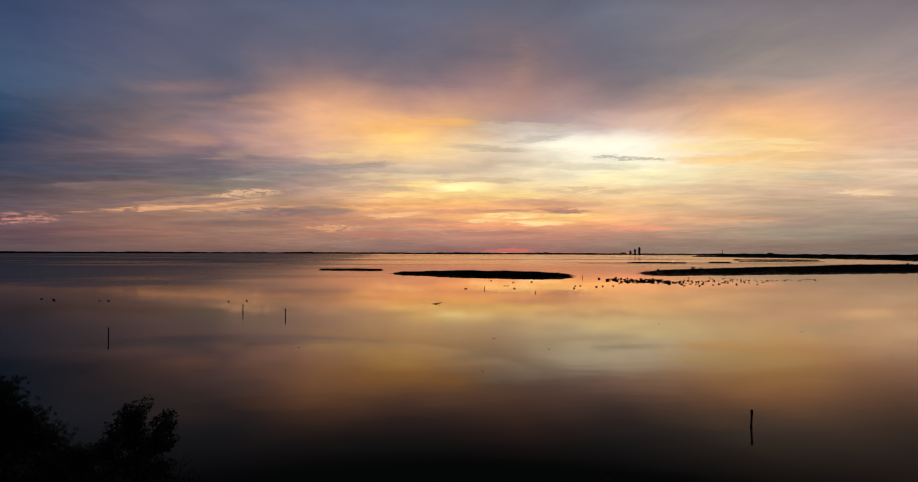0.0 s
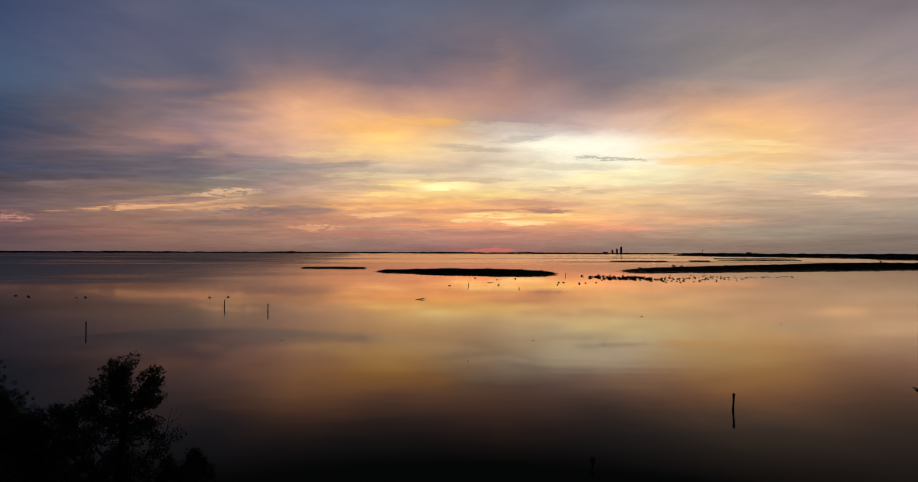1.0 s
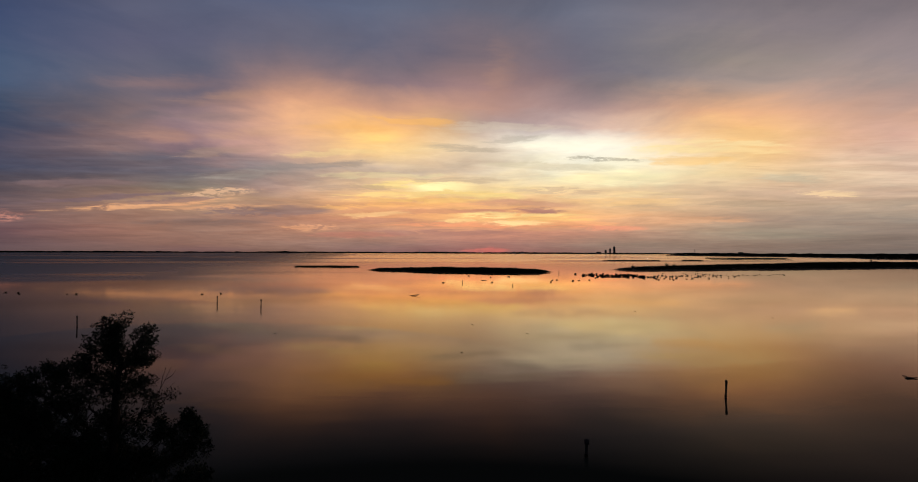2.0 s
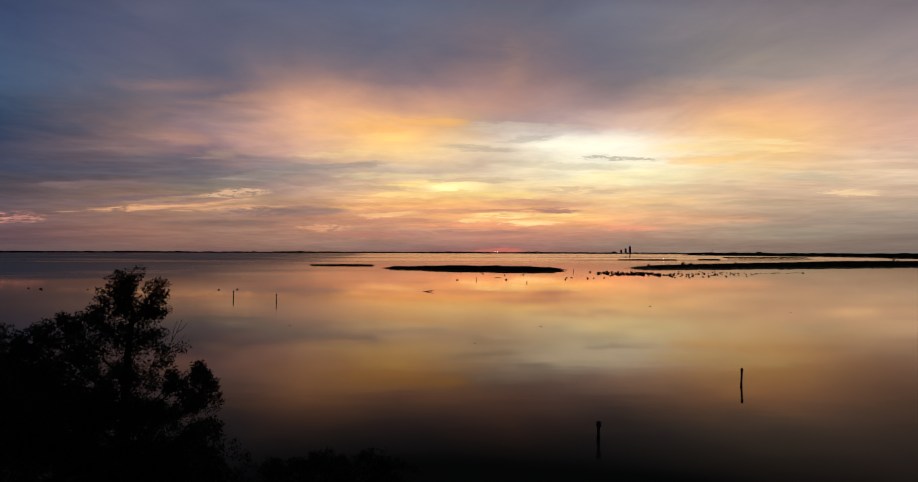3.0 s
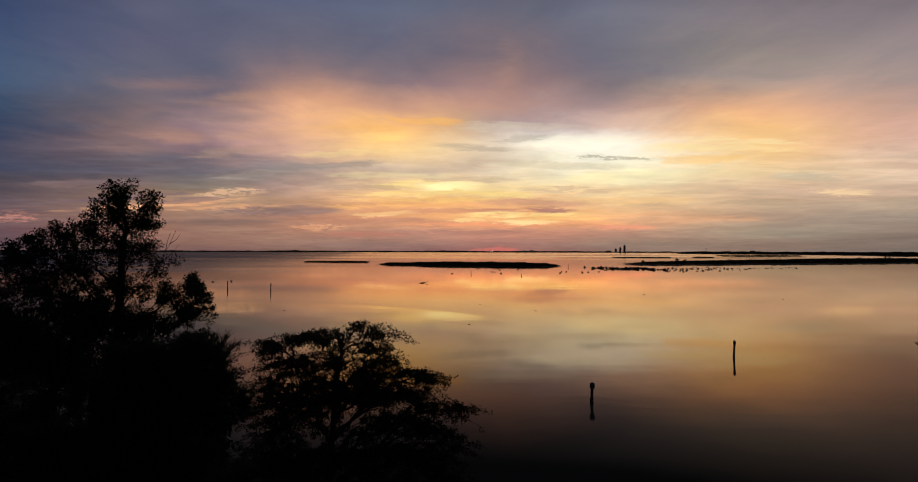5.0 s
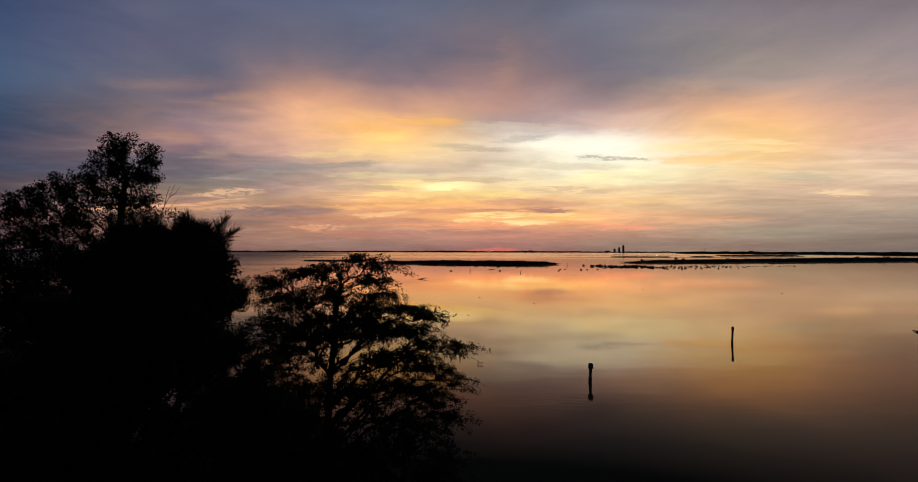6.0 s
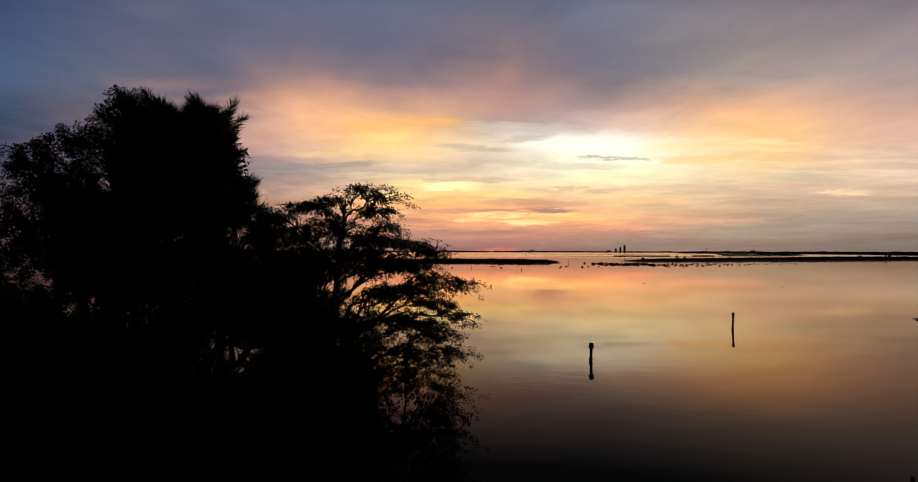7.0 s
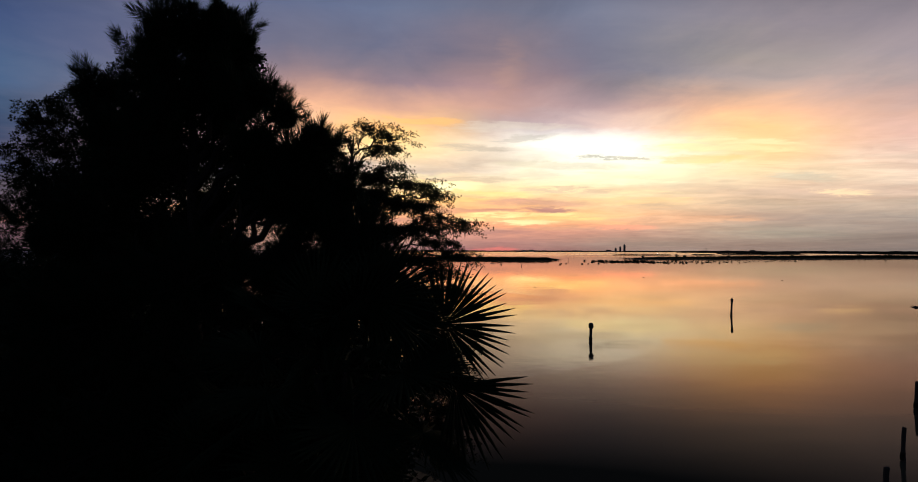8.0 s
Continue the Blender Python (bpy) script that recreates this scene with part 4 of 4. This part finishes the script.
# the tall oak further along the shore
oak = tree("oak_tree", "tall dark oak with an open uneven crown at the water", "tree", (-11.2, 19.4, 0.6),
     [(-11.2, 19.4, 0.5), (-11.3, 19.3, 5), (-11.1, 19.2, 9.5), (-10.9, 19.1, 12.5), (-10.85, 19.06, 14.2)], 0.26,
     [(-11.12, 19.1, 14.2, 0.3, 0.45, 0.36, 26), (-11.3, 19.1, 13.55, 0.55, 0.6, 0.45, 36), (-10.1, 19.3, 13.85, 0.24, 0.4, 0.3, 18), (-10.35, 19.3, 13.2, 0.36, 0.5, 0.32, 24),
      (-11.9, 19.0, 13.05, 0.5, 0.6, 0.36, 26), (-12.8, 18.9, 12.75, 0.45, 0.6, 0.36, 34), (-13.7, 18.8, 12.5, 0.34, 0.5, 0.36, 26), (-14.4, 18.8, 12.05, 0.32, 0.5, 0.36, 26),
      (-13.9, 18.8, 11.5, 0.9, 0.8, 0.6, 56), (-12.5, 18.9, 11.8, 0.9, 0.8, 0.6, 58), (-11.1, 19.2, 12.4, 0.75, 0.8, 0.55, 38), (-10.3, 19.2, 12.4, 0.36, 0.5, 0.3, 13),
      (-9.9, 19.3, 11.65, 0.34, 0.5, 0.3, 9), (-8.75, 19.4, 11.1, 0.36, 0.5, 0.3, 30), (-8.35, 19.4, 10.7, 0.22, 0.4, 0.26, 18), (-9.5, 19.3, 10.75, 0.45, 0.6, 0.3, 24),
      (-8.7, 19.3, 10.15, 0.5, 0.6, 0.36, 38), (-10.9, 19.2, 11.0, 1.0, 1.0, 0.55, 40), (-9.6, 19.3, 9.7, 0.75, 0.7, 0.4, 36), (-8.5, 19.2, 9.15, 0.5, 0.7, 0.36, 36),
      (-9.6, 19.2, 8.5, 0.9, 0.8, 0.4, 46), (-12.5, 18.9, 10.6, 1.3, 1.0, 0.8, 104), (-11.7, 19.0, 9.9, 0.9, 0.9, 0.6, 120),
      (-10.4, 19.2, 9.9, 0.6, 0.7, 0.4, 34), (-9.3, 19.2, 7.9, 1.0, 0.8, 0.45, 100)], "oak", OAK, "open crown of small dark leaves")
tree("oak_tree", "broad dark oak with dense low foliage at the water", "tree", (-13.0, 19.0, 0.6),
     [(-13.0, 19.0, 0.5), (-13.1, 18.9, 4), (-13.0, 18.8, 7.5), (-13.2, 18.8, 10.2)], 0.24,
     [(-13.8, 18.6, 9.8, 1.6, 1.3, 1.1, 240), (-12.4, 18.6, 8.6, 1.9, 1.4, 1.2, 380), (-10.0, 18.8, 7.9, 2.0, 1.4, 1.2, 380),
      (-8.2, 18.9, 7.4, 1.0, 1.0, 1.0, 160), (-13.8, 18.4, 6.2, 2.0, 1.6, 1.3, 330), (-10.6, 18.6, 5.6, 2.6, 1.6, 1.4, 380), (-13.0, 18.6, 3.6, 3.6, 1.8, 1.5, 330)], "oak", OAK, "dense dark crown of small leaves")
tree("oak_tree", "rounded dark oak further along the curving shore", "tree", (-39.2, 47.5, 0.6),
     [(-39.2, 47.5, 0.5), (-39.1, 47.4, 3.5), (-39.0, 47.2, 7.5)], 0.2,
     [(-38.9, 47.0, 8.0, 1.7, 1.5, 0.9, 260), (-40.6, 47.2, 7.2, 1.8, 1.5, 1.0, 260), (-38.6, 47.0, 6.3, 2.0, 1.6, 1.1, 300), (-41.0, 47.2, 5.2, 2.4, 1.7, 1.2, 300), (-38.6, 47.0, 3.8, 2.2, 1.6, 1.4, 260),
      (-36.2, 46.9, 5.6, 1.4, 1.3, 1.0, 220), (-34.3, 46.4, 4.0, 1.6, 1.4, 1.2, 260), (-32.4, 45.6, 2.6, 1.6, 1.4, 1.2, 240)], "oak", OAK, "dense dark crown of small leaves")

dead = Shape()
for pts in ([(-9.9, 19.2, 11.3), (-9.65, 19.2, 12.0), (-9.4, 19.2, 12.5), (-9.2, 19.2, 12.95)], [(-9.55, 19.2, 12.2), (-9.5, 19.25, 12.6), (-9.42, 19.3, 12.9)],
            [(-9.4, 19.2, 12.5), (-9.15, 19.15, 12.65), (-9.0, 19.1, 12.85)], [(-9.7, 19.2, 11.9), (-9.35, 19.1, 12.1), (-9.05, 19.1, 12.45)]):
    dead.tube([np.array(p) - np.array(oak.location) for p in pts], np.linspace(0.013, 0.005, len(pts)), 5)
part("dead_branch", dead, BARK, oak, "thin bare dead branch")

# the cypress with layered drooping sprays
tree("cypress_tree", "dark cypress with layered drooping sprays and moss", "tree", (-2.7, 14.0, 0.6),
     [(-2.7, 14.0, 0.4), (-2.85, 13.9, 4), (-2.85, 13.8, 7), (-2.6, 13.6, 9.2), (-2.45, 13.4, 10.3)], 0.15,
     [(-2.05, 13.1, 10.5, 0.36, 0.4, 0.1, 12), (-1.6, 13.1, 10.3, 0.25, 0.3, 0.1, 9), (-2.6, 13.3, 10.25, 0.3, 0.4, 0.12, 12), (-1.75, 13.1, 9.95, 0.4, 0.4, 0.1, 13),
      (-3.25, 13.7, 10.15, 0.6, 0.5, 0.2, 34), (-4.3, 14.0, 9.85, 0.45, 0.5, 0.22, 26), (-3.8, 13.8, 9.5, 0.6, 0.6, 0.3, 44), (-2.7, 13.6, 9.6, 0.8, 0.8, 0.3, 50), (-1.9, 13.5, 9.3, 0.7, 0.7, 0.16, 30),
      (-1.0, 13.9, 9.2, 0.5, 0.5, 0.16, 24), (-0.45, 14.3, 9.0, 0.3, 0.4, 0.1, 13), (-1.4, 13.8, 8.65, 0.7, 0.7, 0.2, 34), (-0.5, 14.2, 8.35, 0.4, 0.5, 0.16, 20), (0.2, 14.4, 8.15, 0.28, 0.4, 0.14, 16),
      (-1.5, 13.9, 8.0, 0.9, 0.8, 0.22, 46), (-0.45, 14.2, 7.7, 0.5, 0.5, 0.16, 26), (0.1, 14.3, 7.35, 0.3, 0.4, 0.14, 17), (-1.2, 13.9, 7.3, 0.9, 0.8, 0.22, 34), (-0.35, 14.2, 6.85, 0.5, 0.5, 0.2, 30),
      (0.0, 14.3, 6.4, 0.3, 0.4, 0.14, 17), (-2.6, 13.7, 8.8, 0.9, 0.9, 0.5, 110), (-3.7, 13.9, 8.5, 1.2, 1.0, 0.9, 260), (-2.3, 13.8, 7.2, 0.9, 0.9, 0.8, 110), (-3.9, 13.8, 7.0, 1.4, 0.9, 0.9, 280),
      (-1.2, 13.9, 6.5, 1.0, 0.9, 0.3, 48), (-1.6, 13.6, 9.6, 0.5, 0.5, 0.12, 12), (-1.9, 13.7, 8.9, 0.7, 0.7, 0.2, 36),
      (-0.9, 14.0, 8.7, 0.5, 0.5, 0.14, 24), (-0.8, 14.0, 8.05, 0.6, 0.6, 0.16, 22), (-0.7, 14.1, 7.1, 0.6, 0.6, 0.16, 24)], "cypress", CYPRESS, "drooping feathery dark foliage")
tree("cypress_tree", "smaller dark cypress leaning under its taller neighbour", "tree", (-1.3, 14.4, 0.6),
     [(-1.3, 14.4, 0.4), (-1.2, 14.3, 3), (-1.0, 14.2, 5.6)], 0.12,
     [(-0.9, 14.0, 5.8, 1.1, 0.8, 0.6, 110), (-0.2, 14.2, 4.9, 0.7, 0.7, 0.7, 90), (-2.8, 13.9, 5.6, 1.7, 0.9, 1.0, 300), (-1.0, 14.1, 4.1, 1.3, 0.9, 1.0, 240), (-3.0, 13.9, 3.8, 1.7, 1.0, 1.2, 280),
      (-0.3, 14.3, 2.8, 0.8, 0.8, 1.2, 180)], "cypress", CYPRESS, "dense low feathery foliage")

# the pine beside the viewpoint
pine = tree("pine_tree", "dense dark pine with long needles, overgrown by vines", "tree", (-3.8, 7.6, 0.6),
            [(-3.8, 7.6, 0.4), (-3.75, 7.6, 5), (-3.8, 7.5, 8.5), (-3.85, 7.5, 10.9)], 0.17,
            [(-3.95, 7.5, 10.8, 0.65, 0.8, 0.36, 80), (-3.2, 7.6, 10.74, 0.4, 0.6, 0.5, 64), (-3.05, 8.4, 10.06, 0.2, 0.3, 0.15, 14), (-3.4, 7.5, 10.93, 0.35, 0.4, 0.18, 34), (-4.4, 7.3, 10.4, 0.4, 0.5, 0.45, 44), (-3.8, 7.5, 10.0, 0.95, 0.9, 0.6, 120), (-5.0, 7.3, 9.85, 0.4, 0.5, 0.35, 36),
             (-3.2, 7.4, 9.7, 0.32, 0.7, 0.5, 50), (-2.5, 6.5, 9.55, 0.28, 0.4, 0.26, 20), (-2.5, 6.5, 9.0, 0.35, 0.4, 0.3, 26), (-2.15, 6.3, 9.3, 0.26, 0.4, 0.24, 20), (-3.0, 6.9, 9.7, 0.25, 0.4, 0.4, 22), (-1.6, 6.1, 8.85, 0.3, 0.4, 0.2, 20), (-4.5, 7.3, 9.1, 0.85, 1.1, 0.7, 120), (-2.5, 6.9, 8.7, 0.5, 0.8, 0.45, 60)], "pine", NEEDLE, "dense bunches of long dark needles")
tree("pine_tree", "younger dark pine with full low branches", "tree", (-2.9, 7.0, 0.6),
     [(-2.9, 7.0, 0.4), (-2.9, 7.0, 4), (-2.9, 6.9, 8.2)], 0.12,
     [(-2.15, 6.7, 8.3, 0.6, 0.8, 0.5, 80), (-1.6, 6.5, 8.0, 0.55, 0.6, 0.5, 60), (-1.9, 6.3, 8.85, 0.45, 0.5, 0.35, 44), (-1.65, 6.35, 8.4, 0.5, 0.5, 0.4, 54), (-1.15, 6.3, 7.7, 0.45, 0.5, 0.45, 56), (-1.35, 6.4, 7.1, 0.6, 0.6, 0.6, 70), (-5.1, 7.2, 8.0, 0.95, 1.0, 0.6, 110), (-3.2, 6.9, 7.2, 1.6, 1.1, 0.7, 170), (-1.9, 6.6, 7.2, 0.7, 0.8, 0.6, 90), (-4.8, 7.0, 6.6, 1.3, 1.0, 0.8, 140),
      (-2.7, 6.8, 5.9, 1.5, 1.1, 0.8, 150), (-4.2, 7.0, 5.0, 1.7, 1.1, 0.9, 150), (-2.4, 6.8, 4.2, 1.5, 1.1, 0.9, 140)], "pine", NEEDLE, "dense bunches of long dark needles")
tree("pine_tree", "short dark pine sapling among the shore trees", "tree", (-6.9, 8.9, 0.6),
     [(-6.9, 8.9, 0.4), (-6.9, 8.9, 4), (-6.85, 8.8, 7.8)], 0.09,
     [(-6.85, 8.8, 7.65, 0.25, 0.3, 0.35, 30), (-6.8, 8.8, 6.5, 0.8, 0.6, 0.6, 80), (-5.9, 8.5, 7.0, 0.8, 0.7, 0.7, 90), (-5.2, 8.2, 7.3, 0.8, 0.8, 0.7, 90), (-6.6, 8.8, 5.4, 1.1, 0.8, 0.7, 100), (-6.9, 8.8, 4.1, 1.3, 0.9, 0.8, 110)], "pine", NEEDLE, "bunches of long dark needles")


def vines(host, spots):
    """Broad-leaved creeper hung over a tree: a mat of leaves with loose trailing ends."""
    s = Shape()
    o = np.array(host.location)
    for x, y, z, rx, ry, rz, n in spots:
        c = np.array((x, y, z)) + unit(int(n)) * (rng.random((int(n), 1)) ** 0.4) * [rx, ry, rz] - o
        leaves_round(s, c, 0.19, 50, 0.07, 0.5)
        ends = c[: max(3, int(n) // 14)]
        for k in range(7):
            leaves_round(s, ends + [0, 0, -0.09 * k] + rng.normal(size=ends.shape) * 0.02, 0.04, 5, 0.075, 1.2)
    part("vine", s, SHRUB, host, "broad-leaved creeper hanging in the crown")


vines(pine, [(-3.8, 7.7, 10.0, 0.85, 0.6, 0.75, 190), (-4.6, 7.8, 9.0, 0.7, 0.7, 0.8, 200), (-3.22, 7.8, 10.1, 0.22, 0.5, 0.6, 60), (-4.5, 7.8, 7.5, 1.5, 0.7, 0.5, 220), (-3.1, 7.8, 8.4, 0.4, 0.6, 0.4, 60), (-3.7, 7.9, 8.1, 0.5, 0.5, 0.35, 80), (-3.4, 7.8, 9.1, 0.3, 0.5, 0.4, 60)])

# undergrowth between the trunks
for x, y, z, w in ((-9.5, 14.5, 6.2, 2.1), (-6.3, 12.8, 6.0, 2.0), (-3.8, 11.2, 6.8, 1.9), (-8.6, 10.8, 5.6, 2.0), (-5.8, 9.4, 5.6, 1.7), (-12.6, 12.8, 6.4, 2.2), (-1.9, 9.6, 6.0, 1.7), (-13.5, 16.0, 7.2, 2.2), (-4.6, 8.6, 6.6, 1.6)):
    tree("shrub", "dense dark broad-leaved shrub under the trees", "shrub", (x, y, 0.6), [(x, y, 0.4), (x + 0.1, y, z * 0.5), (x, y, z * 0.85)], 0.07,
         [(x, y, z * 0.82, w * 0.8, w * 0.7, z * 0.2, 150), (x - 0.5, y, z * 0.55, w, w * 0.8, z * 0.22, 190), (x + 0.5, y, z * 0.3, w, w * 0.8, z * 0.2, 150)], "shrub", SHRUB, "dense dark leaves")

# ---------------------------------------------------------------- fan palm


def frond_meshes(seed, segments=46, reach=0.57, sweep=280):
    """A fan leaf: folded tapering segments fused near the hub, with drooping tips; its stalk apart."""
    g = np.random.default_rng(seed)
    s = Shape()
    for k in range(segments):
        w = radians(sweep * (k / (segments - 1) - 0.5) + g.normal() * 1.2)
        L = reach * (0.78 + 0.3 * math.cos(w * 0.55)) * g.uniform(0.93, 1.05)
        ca, sa = math.cos(w), math.sin(w)
        half = math.tan(radians(sweep / segments / 2)) * 1.05
        pts = []
        for q in (0.02, 0.25, 0.5, 0.72, 0.88, 1.0):
            d = L * q
            wd = d * half if q <= 0.5 else L * 0.5 * half * (1 - (q - 0.5) / 0.5) ** 0.85 + 0.0015
            drop = -0.07 * q ** 3 * (1 + 0.3 * g.normal()) * reach + 0.05 * math.cos(w) * q
            x, y, z = d * ca, d * sa, drop
            nx, ny = -sa, ca
            pts += [(x + nx * wd, y + ny * wd, z - wd * 0.5), (x, y, z + wd * 0.5), (x - nx * wd, y - ny * wd, z - wd * 0.5)]
        f = []
        for i in range(5):
            for j in (0, 1):
                f.append((i * 3 + j, i * 3 + j + 1, i * 3 + j + 4, i * 3 + j + 3))
        s.add(pts, f)
    st = Shape()
    st.tube([(-0.85, 0, -0.12), (-0.55, 0, -0.03), (-0.2, 0, 0.0), (0.05, 0, 0.0), (0.22, 0, -0.01)], [0.022, 0.016, 0.012, 0.009, 0.004], 6)
    return s.mesh("leaf", PALM), st.mesh("stalk", PALM)


FRONDS = [frond_meshes(k) for k in (11, 12, 13)] + [frond_meshes(14, 19, 0.68, 112)]


def palm(x, y, z, foot, count, label, turns):
    t = thing("fan_palm", label, "palm", "trees on the shore")
    t.location = (x, y, foot)
    tr = Shape()
    hs = np.linspace(0, z - foot, 22)
    tr.tube([(0.05 * math.sin(h), 0.04 * math.cos(h), h) for h in hs], [0.17 + 0.018 * (i % 2) - 0.002 * i for i in range(22)], 10)
    part("trunk", tr, BARK, t)
    boots = Shape()
    for k in range(26):
        w, h = k * 2.4, z - foot - 0.9 + 0.035 * k
        ca, sa = math.cos(w), math.sin(w)
        boots.tube([(0.12 * ca, 0.12 * sa, h - 0.1), (0.22 * ca, 0.22 * sa, h + 0.05), (0.3 * ca, 0.3 * sa, h + 0.24)], [0.05, 0.035, 0.015], 5)
    part("boot", boots, BARK, t, "crossed stubs of old leaves")
    for k in range(count):
        w = k * 2.39996 + turns
        up = radians(78 - 120 * (k / (count - 1)) ** 0.9)
        leaf, stalk = FRONDS[k % 3]
        m = Matrix.Translation((0, 0, z - foot - 0.1)) @ Matrix.Rotation(w, 4, "Z") @ Matrix.Rotation(-up, 4, "Y") @ Matrix.Translation((0.8, 0, 0)) @ Matrix.Rotation(rng.normal() * 0.5, 4, "X") @ Matrix.Rotation(0.35, 4, "Y")
        o = part("leaf", leaf, None, t)
        o.matrix_basis = m
        part("stalk", stalk, None, o)
    return t


fan = palm(-1.0, 4.2, 6.35, 0.6, 24, "dark fan palm with stiff spiky leaves", 0.4)
palm(-1.9, 5.0, 5.2, 0.6, 18, "shorter dark fan palm among the trees", 1.3)
# two lower leaves that reach out over the water
for k, (x, y, z, tip, face) in enumerate(((0.88, -0.1, 6.27, 4, 82), (0.97, -0.1, 5.74, 50, 76), (0.3, -0.3, 6.5, -38, 60))):
    leaf, stalk = FRONDS[(0, 3, 2)[k]]
    o = part("leaf", leaf, None, fan)
    o.matrix_basis = Matrix.Translation((x, y, z)) @ Matrix.Rotation(radians(tip), 4, "Y") @ Matrix.Rotation(radians(face), 4, "X")
    part("stalk", stalk, None, o)
